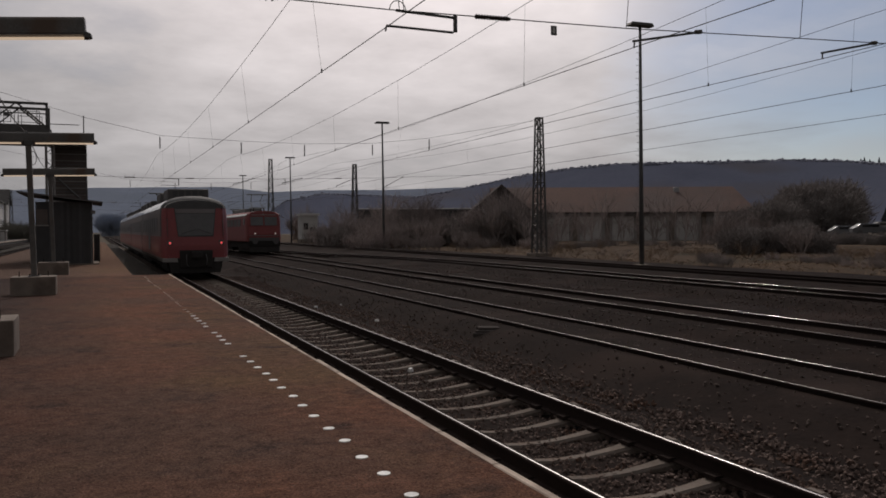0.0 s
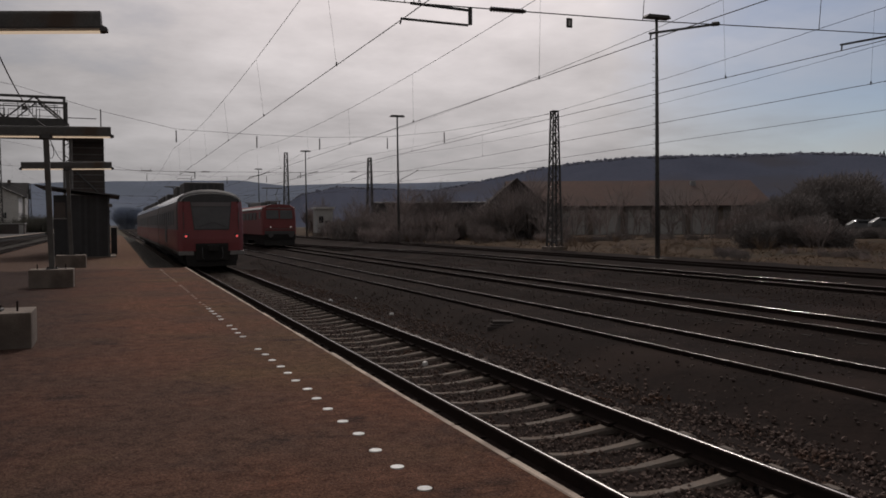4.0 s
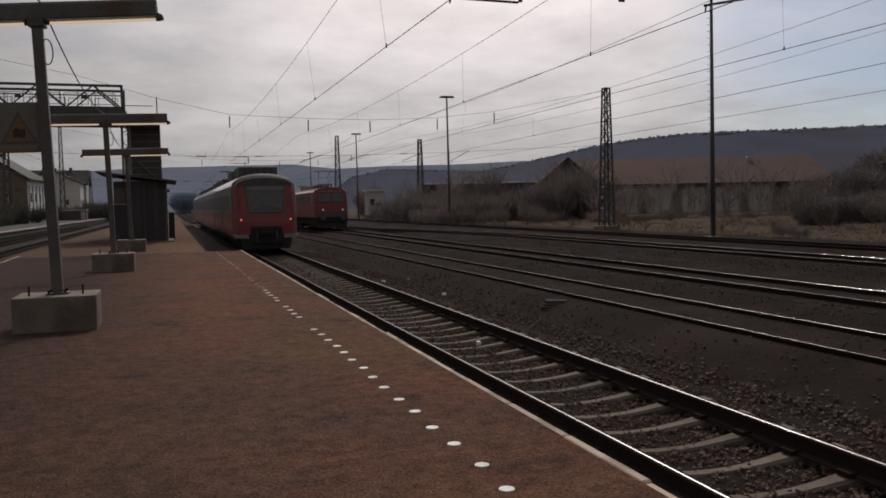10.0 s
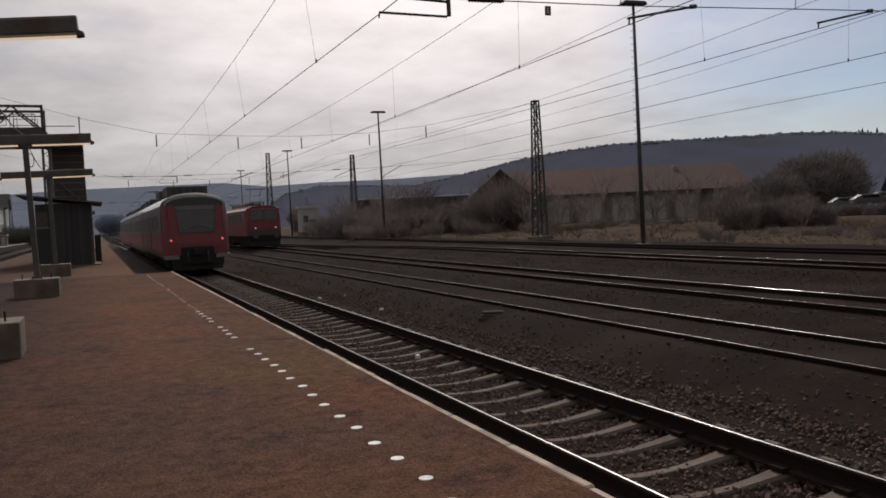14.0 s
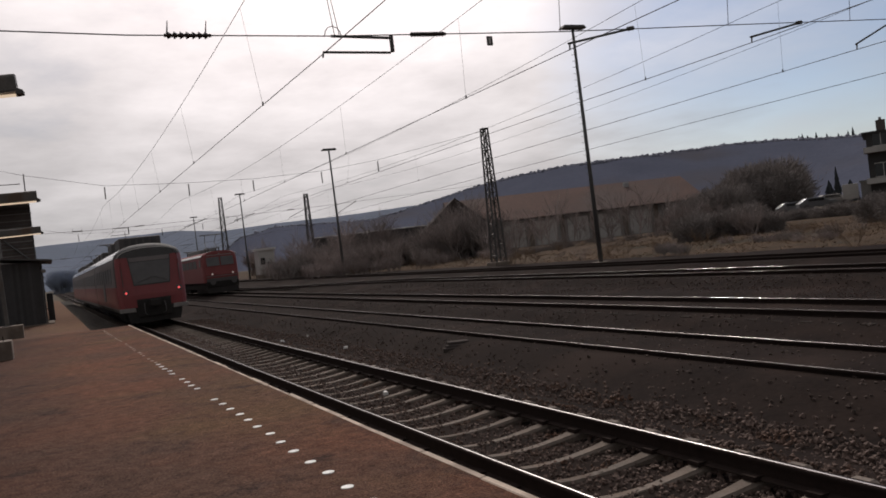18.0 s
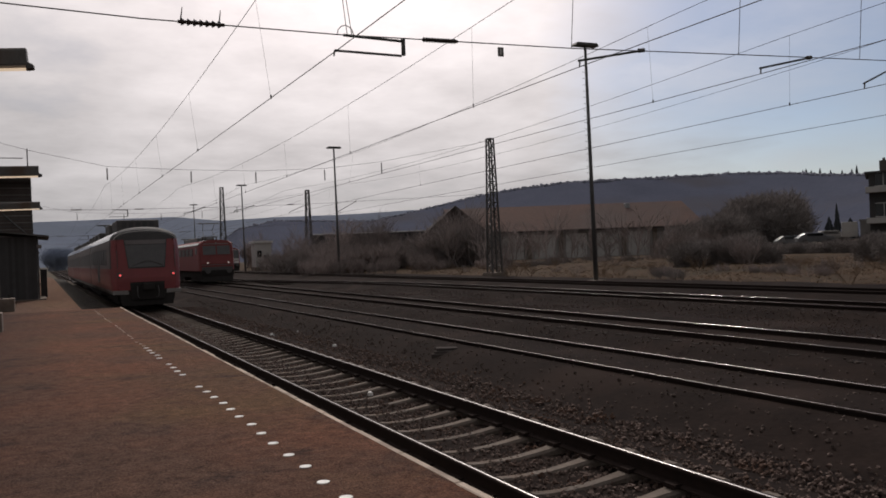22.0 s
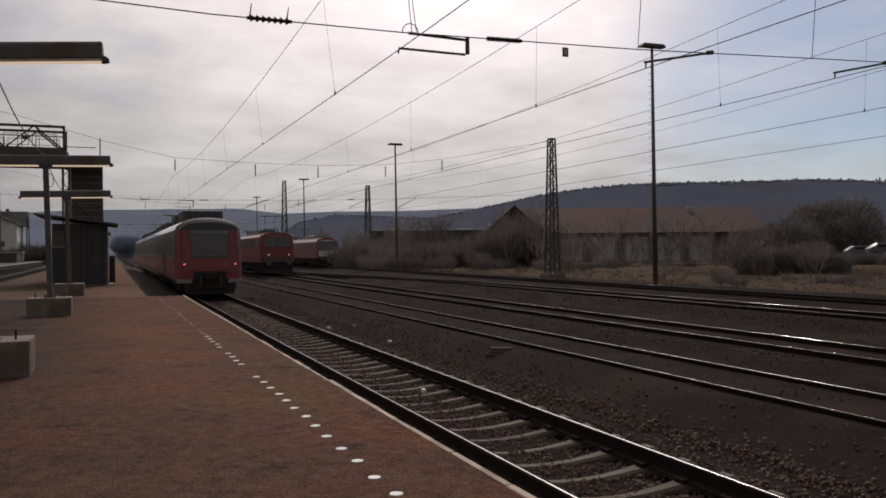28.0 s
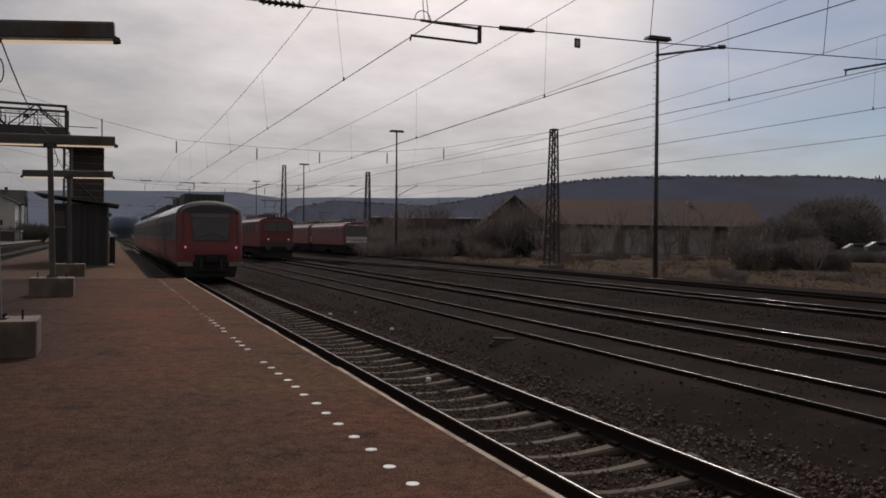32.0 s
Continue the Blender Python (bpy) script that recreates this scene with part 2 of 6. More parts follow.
M = {
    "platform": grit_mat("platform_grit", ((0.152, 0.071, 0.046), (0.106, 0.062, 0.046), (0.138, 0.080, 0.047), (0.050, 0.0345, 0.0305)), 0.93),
    # lighter tones of the grit, for the narrower far end
    "far_grit": grit_mat("platform_far_grit", ((0.160, 0.090, 0.060), (0.132, 0.080, 0.058), (0.150, 0.092, 0.056), (0.100, 0.066, 0.052))),
    # roof front grey raised a little to carry haze
    "dome": mat("grey_roof_front", (0.105, 0.103, 0.104), (0.078, 0.076, 0.078), 0.7, scale=1.5, fine=20, bump=0.02, spec=0.15),
    # darker copy of the black, colouring in the gloom under the trains
    "underside": mat("gloom_underside", (0.050, 0.045, 0.043), (0.033, 0.031, 0.030), 0.9, scale=3, fine=25, bump=0.1, spec=0.1),
    "conifer": mat("dark_conifer", (0.060, 0.066, 0.072), (0.040, 0.045, 0.050), 0.95, scale=0.5, fine=4, bump=0.3, spec=0.02),
    # ridge crowns: distance haze is mixed into the base colour
    "woods": mat("hazed_wood_crowns", (0.30, 0.307, 0.365), (0.245, 0.25, 0.305), 0.95, scale=0.05, fine=0.6, bump=0, spec=0.0),
    # far trees: pale blue of the haze stands in their base colour
    "hazed_trees": mat("hazy_far_trees", (0.33, 0.37, 0.46), (0.26, 0.30, 0.38), 0.95, scale=0.3, fine=3, bump=0.1, spec=0.0),
    "brush": mat("brown_brush", (0.355, 0.305, 0.290), (0.265, 0.228, 0.217), 0.9, scale=2, fine=20, bump=0.1, vary=0.3, spec=0.1),
    "asphalt": mat("old_asphalt", (0.055, 0.049, 0.046), (0.036, 0.034, 0.033), 0.9, scale=2, fine=60, bump=0.4),
    "kerb": mat("kerb_concrete", (0.66, 0.54, 0.44), (0.43, 0.34, 0.27), 0.9, scale=5, fine=50, bump=0.3, c=(0.29, 0.22, 0.175), vary=0.2),
    "concrete": mat("concrete", (0.27, 0.225, 0.19), (0.17, 0.14, 0.12), 0.92, scale=4, fine=45, bump=0.3, c=(0.13, 0.105, 0.088), spec=0.15),
    "sleeper": mat("sleeper_concrete", (0.225, 0.188, 0.160), (0.125, 0.104, 0.089), 0.92, scale=6, fine=50, bump=0.25, c=(0.16, 0.12, 0.095), vary=0.2, spec=0.15),
    "wood_sleeper": mat("tarred_timber", (0.030, 0.0215, 0.0175), (0.018, 0.0135, 0.0115), 0.92, scale=5, fine=60, bump=0.3, spec=0.1),
    "ballast": mat("ballast", (0.036, 0.033, 0.027), (0.018, 0.017, 0.014), 0.95, spec=0.1, scale=9, fine=28, bump=1.0, c=(0.07, 0.05, 0.04), gap=0.05),
    "stone": mat("ballast_stone", (0.205, 0.150, 0.130), (0.080, 0.060, 0.052), 0.92, scale=6, fine=60, bump=0.2, c=(0.130, 0.078, 0.057), spec=0.1),
    "crumb": mat("grit_crumb", (0.30, 0.21, 0.17), (0.050, 0.036, 0.030), 0.95, scale=9, fine=60, bump=0, spec=0.05),
    "gravel": mat("yard_gravel", (0.150, 0.108, 0.095), (0.060, 0.044, 0.039), 0.95, scale=3, fine=40, bump=0, spec=0.03),
    # darker stones for round the yard rails
    "yard_stone": mat("dark_ballast_stone", (0.130, 0.100, 0.088), (0.070, 0.054, 0.048), 0.92, scale=6, fine=60, bump=0.2, c=(0.06, 0.045, 0.038), spec=0.1),
    "dirt": mat("yard_dirt", (0.0300, 0.0218, 0.0190), (0.0160, 0.0120, 0.0108), 0.97, scale=1.1, fine=14, bump=0.6, c=(0.038, 0.0268, 0.0228), spec=0.02),
    "ground": mat("ground", (0.105, 0.082, 0.058), (0.06, 0.05, 0.036), 0.95, scale=0.25, fine=9, bump=0.5, c=(0.08, 0.075, 0.045), spec=0.1),
    "grass": mat("dry_grass", (0.108, 0.072, 0.047), (0.056, 0.042, 0.031), 0.95, spec=0.03, scale=0.35, fine=5, bump=0.6, c=(0.040, 0.035, 0.026), gap=0.1),
    "straw": mat("dry_straw", (0.27, 0.195, 0.140), (0.16, 0.12, 0.088), 0.95, spec=0.0, scale=0.4, fine=9, bump=0),
    "railtop": mat("polished_rail", (0.40, 0.39, 0.385), (0.28, 0.27, 0.265), 0.13, 1.0, scale=5, fine=60, bump=0, uneven=0.03),
    "railflat": mat("worn_rail_head", (0.26, 0.25, 0.245), (0.19, 0.185, 0.18), 0.32, 1.0, scale=5, fine=60, bump=0, uneven=0.02),
    "railside": mat("rusty_rail", (0.036, 0.026, 0.023), (0.025, 0.018, 0.0165), 0.95, 0.0, spec=0.05, scale=8, fine=70, bump=0.2),
    "steel": mat("dark_steel", (0.125, 0.119, 0.115), (0.082, 0.078, 0.076), 0.55, 0.3, scale=5, fine=60, bump=0.1),
    "galv": mat("weathered_galvanised_steel", (0.19, 0.19, 0.19), (0.12, 0.12, 0.12), 0.6, 0.5, scale=3, fine=50, bump=0.1),
    "plate": mat("weathered_sign_plate", (0.215, 0.200, 0.185), (0.150, 0.140, 0.130), 0.7, scale=4, fine=30, bump=0.05, c=(0.17, 0.145, 0.12)),
    "wire": mat("wire", (0.10, 0.092, 0.088), (0.07, 0.064, 0.062), 0.6, 0.4, bump=0),
    "insul": mat("brown_insulator", (0.05, 0.03, 0.022), (0.035, 0.022, 0.018), 0.35, bump=0.05),
    "post": mat("painted_post", (0.16, 0.15, 0.14), (0.09, 0.085, 0.08), 0.55, 0.2, scale=4, fine=40, bump=0.15, c=(0.11, 0.075, 0.055)),
    "tube": mat("lit_fluorescent_tube", (0.9, 0.85, 0.75), rough=0.3, bump=0, emit=((1.0, 0.76, 0.54), 0.45)),
    # both reds lightened and greyed to carry the haze over the trains
    "red": mat("hazed_red_paint", (0.285, 0.056, 0.060), (0.21, 0.048, 0.052), 0.5, scale=1.2, fine=25, bump=0.03, coat=0.2, c=(0.26, 0.052, 0.053)),
    "oldred": mat("hazed_faded_red", (0.275, 0.066, 0.065), (0.20, 0.052, 0.052), 0.65, scale=1.0, fine=20, bump=0.05, c=(0.24, 0.06, 0.057)),
    "strip": mat("grimy_grey_paint", (0.30, 0.28, 0.27), (0.19, 0.175, 0.165), 0.6, scale=1.5, fine=22, bump=0.03, c=(0.14, 0.12, 0.11)),
    "white": mat("dirty_white_paint", (0.78, 0.76, 0.74), (0.60, 0.58, 0.56), 0.4, scale=1.5, fine=22, bump=0.03),
    # near-white roof colour stands in for the sky's gleam on the roof
    "roof": mat("gleam_train_roof", (0.84, 0.83, 0.82), (0.74, 0.73, 0.72), 0.22, 0.0, scale=1.5, fine=20, bump=0.02, coat=0.8, spec=0.8),
    # equipment black raised to carry a veil of haze
    "black": mat("hazed_black", (0.122, 0.114, 0.112), (0.092, 0.087, 0.086), 0.65, scale=4, fine=30, bump=0.1),
    "glass": mat("tinted_glass", (0.016, 0.018, 0.02), (0.012, 0.013, 0.015), 0.08, spec=0.6, bump=0),
    # glass and band lightened by haze as well as grime
    "grimeglass": mat("hazed_grimy_glass", (0.160, 0.157, 0.160), (0.120, 0.117, 0.120), 0.42, spec=0.25, bump=0),
    "band": mat("hazed_grimy_band", (0.225, 0.200, 0.200), (0.165, 0.147, 0.147), 0.6, scale=1.5, fine=20, bump=0.03),
    "taillight": mat("lit_tail_light", (0.5, 0.02, 0.03), rough=0.2, bump=0, emit=((1.0, 0.14, 0.14), 0.6)),
    "headlight": mat("lit_head_light", (0.9, 0.85, 0.8), rough=0.2, bump=0, emit=((1.0, 0.80, 0.74), 0.16)),
    # hill slope and far hills: blue distance haze put into the base colours
    "hazed_slope": mat("hazed_hill_slope", (0.112, 0.121, 0.163), (0.090, 0.098, 0.134), 0.95, scale=0.03, fine=0.30, bump=0, c=(0.102, 0.100, 0.118), gap=2.0, spec=0.0),
    "hazed_hill": mat("far_hill", (0.200, 0.228, 0.285), (0.160, 0.184, 0.238), 0.95, scale=0.008, fine=0.06, bump=0.3, c=(0.17, 0.195, 0.24), gap=4.0, spec=0.0),
    "twig": mat("bare_twigs", (0.30, 0.235, 0.205), (0.21, 0.17, 0.15), 0.9, scale=2, fine=20, bump=0.1, vary=0.3),
    "scrub": mat("dark_scrub", (0.285, 0.257, 0.246), (0.218, 0.197, 0.189), 1.0, scale=1, fine=12, bump=0, vary=0.15, spec=0.0),
    "plaster": mat("pale_plaster", (0.58, 0.56, 0.54), (0.44, 0.425, 0.41), 0.9, scale=0.8, fine=15, bump=0.1, c=(0.24, 0.225, 0.21)),
    "tiles": mat("brown_roof_tiles", (0.158, 0.100, 0.084), (0.100, 0.074, 0.068), 0.9, scale=0.22, fine=2.2, bump=0.4, c=(0.118, 0.092, 0.086), spec=0.05),
    "render": mat("white_render", (0.80, 0.775, 0.745), (0.64, 0.615, 0.59), 0.9, scale=0.7, fine=12, bump=0.1, c=(0.50, 0.475, 0.45)),
    "barnroof": mat("weathered_barn_tiles", (0.098, 0.082, 0.076), (0.070, 0.060, 0.057), 0.9, scale=0.5, fine=8, bump=0.4, spec=0.05),
    "slate": mat("dark_roof_tiles", (0.05, 0.046, 0.045), (0.032, 0.03, 0.03), 0.8, scale=0.6, fine=9, bump=0.4),
    "wall": mat("weathered_wall", (0.36, 0.345, 0.33), (0.25, 0.24, 0.23), 0.9, scale=0.5, fine=6, bump=0.2, c=(0.18, 0.17, 0.16)),
    "tin": mat("sheet_roof", (0.40, 0.40, 0.41), (0.28, 0.28, 0.29), 0.5, 0.4, scale=0.6, fine=7, bump=0.1),
    "hut": mat("dark_timber_boards", (0.078, 0.076, 0.078), (0.058, 0.057, 0.059), 0.8, scale=3, fine=35, bump=0.25, vary=0.2),
    "evergreen": mat("dark_hedge", (0.190, 0.182, 0.155), (0.125, 0.120, 0.104), 0.95, scale=1, fine=12, bump=0.2, vary=0.25, spec=0.05),
    "dot": mat("white_marker", (0.86, 0.85, 0.83), (0.74, 0.73, 0.70), 0.6, scale=9, fine=50, bump=0.1, vary=0.12),
    # yellow darkened in its base colour for the sign's backlit face
    "yellow": mat("backlit_warning_yellow", (0.245, 0.150, 0.072), (0.185, 0.115, 0.060), 0.7, scale=4, fine=30, bump=0.05),
    "brick": mat("stair_wall", (0.155, 0.128, 0.118), (0.10, 0.084, 0.078), 0.9, scale=3, fine=30, bump=0.3),
    "car": mat("car_paint", (0.20, 0.205, 0.215), (0.15, 0.155, 0.165), 0.45, 0.2, bump=0, coat=0.2),
}


# ---- building helpers ----
class Geo:
    """Vertices and faces of one mesh."""

    def __init__(self):
        self.v, self.f, self.k = [], [], []

    def face(self, pts, k=0):
        i = len(self.v)
        self.v.extend(tuple(p) for p in pts)
        self.f.append(tuple(range(i, i + len(pts))))
        self.k.append(k)

    def box(self, x0, x1, y0, y1, z0, z1, k=0, m=None):
        c = [(x0, y0, z0), (x1, y0, z0), (x1, y1, z0), (x0, y1, z0), (x0, y0, z1), (x1, y0, z1), (x1, y1, z1), (x0, y1, z1)]
        if m:
            c = [tuple(m @ Vector(p)) for p in c]
        i = len(self.v)
        self.v.extend(c)
        self.f.extend(tuple(i + j for j in q) for q in ((0, 3, 2, 1), (4, 5, 6, 7), (0, 1, 5, 4), (1, 2, 6, 5), (2, 3, 7, 6), (3, 0, 4, 7)))
        self.k.extend([k] * 6)
        return self

    def tube(self, a, b, r, r2=None, n=6, k=0, caps=True):
        a, b = Vector(a), Vector(b)
        r2 = r if r2 is None else r2
        q = (b - a).to_track_quat("Z", "Y")
        ring = [q @ Vector((math.cos(6.28318 * j / n + 0.3), math.sin(6.28318 * j / n + 0.3), 0)) for j in range(n)]
        i = len(self.v)
        self.v.extend(tuple(a + r * w) for w in ring)
        self.v.extend(tuple(b + r2 * w) for w in ring)
        self.f.extend((i + j, i + (j + 1) % n, i + n + (j + 1) % n, i + n + j) for j in range(n))
        self.k.extend([k] * n)
        if caps:
            self.f.append(tuple(i + j for j in reversed(range(n))))
            self.f.append(tuple(i + n + j for j in range(n)))
            self.k.extend([k, k])
        return self

    def line(self, pts, r, n=5, k=0):
        """A round cord swept through the points."""
        pts = [Vector(q) for q in pts]
        rings, u = [], None
        for i, q in enumerate(pts):
            t = (pts[min(i + 1, len(pts) - 1)] - pts[max(i - 1, 0)]).normalized()
            u = (u - t * u.dot(t)).normalized() if u is not None else t.orthogonal().normalized()
            w = t.cross(u)
            rings.append([q + r * (math.cos(6.28318 * j / n) * u + math.sin(6.28318 * j / n) * w) for j in range(n)])
        return self.loft(rings, k, True, False)

    def loft(self, rings, k=0, closed=True, caps=True):
        """Skin over rings of equal length; k may be a function of (ring, point)."""
        i, n = len(self.v), len(rings[0])
        for r in rings:
            self.v.extend(tuple(p) for p in r)
        for a in range(len(rings) - 1):
            for j in range(n if closed else n - 1):
                j2 = (j + 1) % n
                self.f.append((i + a * n + j, i + a * n + j2, i + (a + 1) * n + j2, i + (a + 1) * n + j))
                self.k.append(k(a, j) if callable(k) else k)
        if caps:
            self.f.append(tuple(i + j for j in reversed(range(n))))
            self.f.append(tuple(i + (len(rings) - 1) * n + j for j in range(n)))
            self.k.extend([k(0, 0) if callable(k) else k] * 2)
        return self

    def prism(self, prof, y0, y1, k=0):
        """A profile of (x, z) points drawn along y."""
        return self.loft([[(x, y0, z) for x, z in prof], [(x, y1, z) for x, z in prof]], k)

    def mesh(self, name, *mats, smooth=False):
        me = bpy.data.meshes.new(name)
        me.from_pydata(self.v, [], self.f)
        for x in mats:
            me.materials.append(x)
        if len(mats) > 1:
            me.polygons.foreach_set("material_index", self.k)
        if smooth == 1 and smooth is not True:
            me.polygons.foreach_set("use_smooth", [k == 1 for k in self.k])
        elif smooth:
            me.polygons.foreach_set("use_smooth", [True] * len(self.f))
        me.update()
        return me


def rounded(me, width=0.01, seg=2):
    bm = bmesh.new()
    bm.from_mesh(me)
    bmesh.ops.remove_doubles(bm, verts=bm.verts, dist=1e-5)
    bmesh.ops.recalc_face_normals(bm, faces=bm.faces)
    bmesh.ops.bevel(bm, geom=[e for e in bm.edges if e.calc_face_angle(0) > 0.5], offset=width, segments=seg, affect="EDGES", profile=0.6)
    bm.to_mesh(me)
    bm.free()
    return me


def thing(name, label, category, at=(0, 0, 0), rz=0, group="", kind="", m=None):
    ob = new(name)
    ob.empty_display_size = 0.1
    ob.matrix_world = m or pose(*at, 0, 0, rz)
    return tagged(ob, label, category, group, kind)


def part(name, me, parent, label="", m=None, kind=""):
    ob = new(name, me)
    ob.parent = parent
    if m is not None:
        ob.matrix_local = m
    return tagged(ob, label, kind=kind)


def solid(name, me, label, category, kind="", group=""):
    return tagged(new(name, me), label, category, group, kind)


def bx(*a):
    return Geo().box(*a)


PLAT = 0.40
TRACKS = {"track_1": 4.21, "track_2": 9.13, "track_3": 13.34, "track_4": 20.85, "track_5": 26.4, "track_6": -7.6, "track_7": -12.0}


# ---- ground, trackbeds ----
def ground():
    g = Geo()
    xs = [-4200, -900, -300, -100, -40, 40, 100, 300, 900, 4200]
    ys = [-1500, -300, -60, -20, 40, 120, 300, 800, 4300]
    for a, b in zip(xs, xs[1:]):
        for c, d in zip(ys, ys[1:]):
            g.face([(a, c, -0.42), (b, c, -0.42), (b, d, -0.42), (a, d, -0.42)])
    solid("ground", g.mesh("ground", M["ground"]), "dark flat earth of the valley floor", "ground", "structure")
    g = Geo()
    nx = 90
    xs = np.linspace(2.62, 34.6, nx)
    ys = np.concatenate([np.linspace(-12, 60, 110), np.linspace(62, 420, 40)])
    cs = [v for v in TRACKS.values() if v > 0]
    grid = []
    for y in ys:
        for x in xs:
            d = min(abs(x - c - (track_bend(y) if c == 20.85 else 0)) for c in cs)
            rise = 0.125 if x < 6.7 else 0.224
            z = -0.345 + rise * max(0.0, min(1.0, (2.1 - d) / 0.9)) + 0.05 * noise.noise((x * 0.5, y * 0.4, 0)) * (0 if d < 1.6 else 1) + 0.012 * noise.noise((x * 2.1, y * 1.7, 5))
            if x < 6.0:
                z = min(z + 0.02, -0.25)
            grid.append((x, y, z))
    g.v = grid
    for j in range(len(ys) - 1):
        for i in range(nx - 1):
            a = j * nx + i
            g.f.append((a, a + 1, a + nx + 1, a + nx))
    solid("railway_yard", g.mesh("railway_yard", M["dirt"], smooth=True), "dark dirt and cinders between the tracks", "ground", "structure")
    g = Geo().box(-14.2, -5.95, -12, 420, -0.41, -0.27)
    solid("trackbed", g.mesh("trackbed", M["ballast"]), "dark ballast bed under the far platform's tracks", "ground", "structure")


def track_bend(y):
    """Track 4 draws in towards track 3 beyond the yard."""
    s = max(0.0, min(1.0, (y - 46) / 36.0))
    return -4.6 * s * s * (3 - 2 * s)


RAIL = [(-0.066, -0.172), (0.066, -0.172), (0.066, -0.160), (0.012, -0.140), (0.010, -0.045), (0.034, -0.036), (0.036, -0.016), (0.033, -0.008), (0.025, -0.002), (0.014, 0), (0.000, 0), (-0.017, -0.0028), (-0.026, -0.005), (-0.032, -0.013), (-0.034, -0.022), (-0.034, -0.036), (-0.010, -0.045), (-0.012, -0.140), (-0.066, -0.160)]


def rail_mesh(bend, shiny, worn, slope, low=1.0):
    g = Geo()
    prof = [(x, z if z > -0.04 else z * low) for x, z in RAIL]
    prof[10] = (-0.0135, -0.0016) if low < 1 else (-0.006, -0.0004)
    # facet shaped for the sun's glint: width and tilt differ by rail
    prof[12] = (-0.017 - worn, -0.0028 - slope * worn)
    ys = [-14, 48] + [48 + i * 4 for i in range(1, 11)] + [420] if bend else [-14, 30, 120, 420]
    rings = [[(x + (track_bend(y) if bend else 0), y, z) for x, z in prof] for y in ys]
    g.loft(rings, lambda a, j: 1 if j == 11 else (2 if j == 10 else 0))
    return g.mesh("rail", M["railside"], M["railtop"] if shiny else M["railside"], M["railflat"] if shiny else M["railside"])


def sleeper_mesh():
    """A prestressed concrete sleeper, lower and narrower in the middle."""
    rings = []
    for x, w, z in ((-1.3, 0.11, -0.19), (-1.25, 0.13, -0.165), (-0.95, 0.13, -0.17), (-0.68, 0.115, -0.176), (-0.45, 0.092, -0.205), (-0.22, 0.08, -0.228), (0, 0.078, -0.234), (0.22, 0.08, -0.228), (0.45, 0.092, -0.205), (0.68, 0.115, -0.176), (0.95, 0.13, -0.17), (1.25, 0.13, -0.165), (1.3, 0.11, -0.19)):
        w *= 0.82
        rings.append([(x, -w, -0.36), (x, -w, z - 0.025), (x, -w * 0.72, z), (x, w * 0.72, z), (x, w, z - 0.025), (x, w, -0.36)])
    return Geo().loft(rings).mesh("sleeper", M["sleeper"], smooth=False)


def tracks():
    me, wood = sleeper_mesh(), rounded(bx(-1.3, 1.3, -0.13, 0.13, -0.36, -0.138).mesh("sleeper", M["wood_sleeper"]), 0.012, 1)
    clip = bx(-0.11, 0.11, -0.07, 0.07, -0.175, -0.135).mesh("rail_fastening", M["railside"])
    for name, xc in TRACKS.items():
        words = {"track_1": "railway track on pale concrete sleepers beside the platform", "track_5": "rusty dark siding track at the yard's grassy edge"}
        tr = thing(name, words.get(name, "railway track with shiny rail heads on dark sleepers"), "railway track", (xc, 0, -0.04 if name == "track_2" else 0), kind="structure")
        bend, near = name == "track_4", name == "track_1"
        for s in (-0.7535, 0.7535):
            rm = rail_mesh(bend, name != "track_5", (0.0030 if near else 0.0006 if bend else 0.0010 if xc > 12 else 0.0022) * (1 if s > 0 else 0.4 if near else 0.15), 0.36 if near else 0.62, 1.0 if near or xc < 0 else 0.80)
            part("rail", rm, tr, "steel rail with a polished head" if name != "track_5" else "rusty steel rail", pose(s, 0, 0))
        lo, hi = (-11.9, 52.0) if near else (4.0, 46.0) if xc > 0 else (24.0, 60.0)
        y = -11.77
        rest = Geo()
        while y < 130:
            off = track_bend(y) if bend else 0
            if lo < y < hi:
                part("sleeper", me if near else wood, tr, "", pose(off, y + random.uniform(-0.02, 0.02), random.uniform(-0.008, 0.004), 0, 0, random.uniform(-0.6, 0.6)))
                if near and y < 30:
                    for s in (-0.7535, 0.7535):
                        part("rail_fastening", clip, tr, "", pose(s, y, 0))
            else:
                rest.box(off - 1.3, off + 1.3, y - 0.13, y + 0.13, -0.36, -0.21 if near or xc < 0 else -0.142)
            y += 0.622
        part("far_sleepers", rest.mesh("far_sleepers", M["sleeper"] if near else M["wood_sleeper"]), tr, "rows of distant sleepers", kind="stuff")


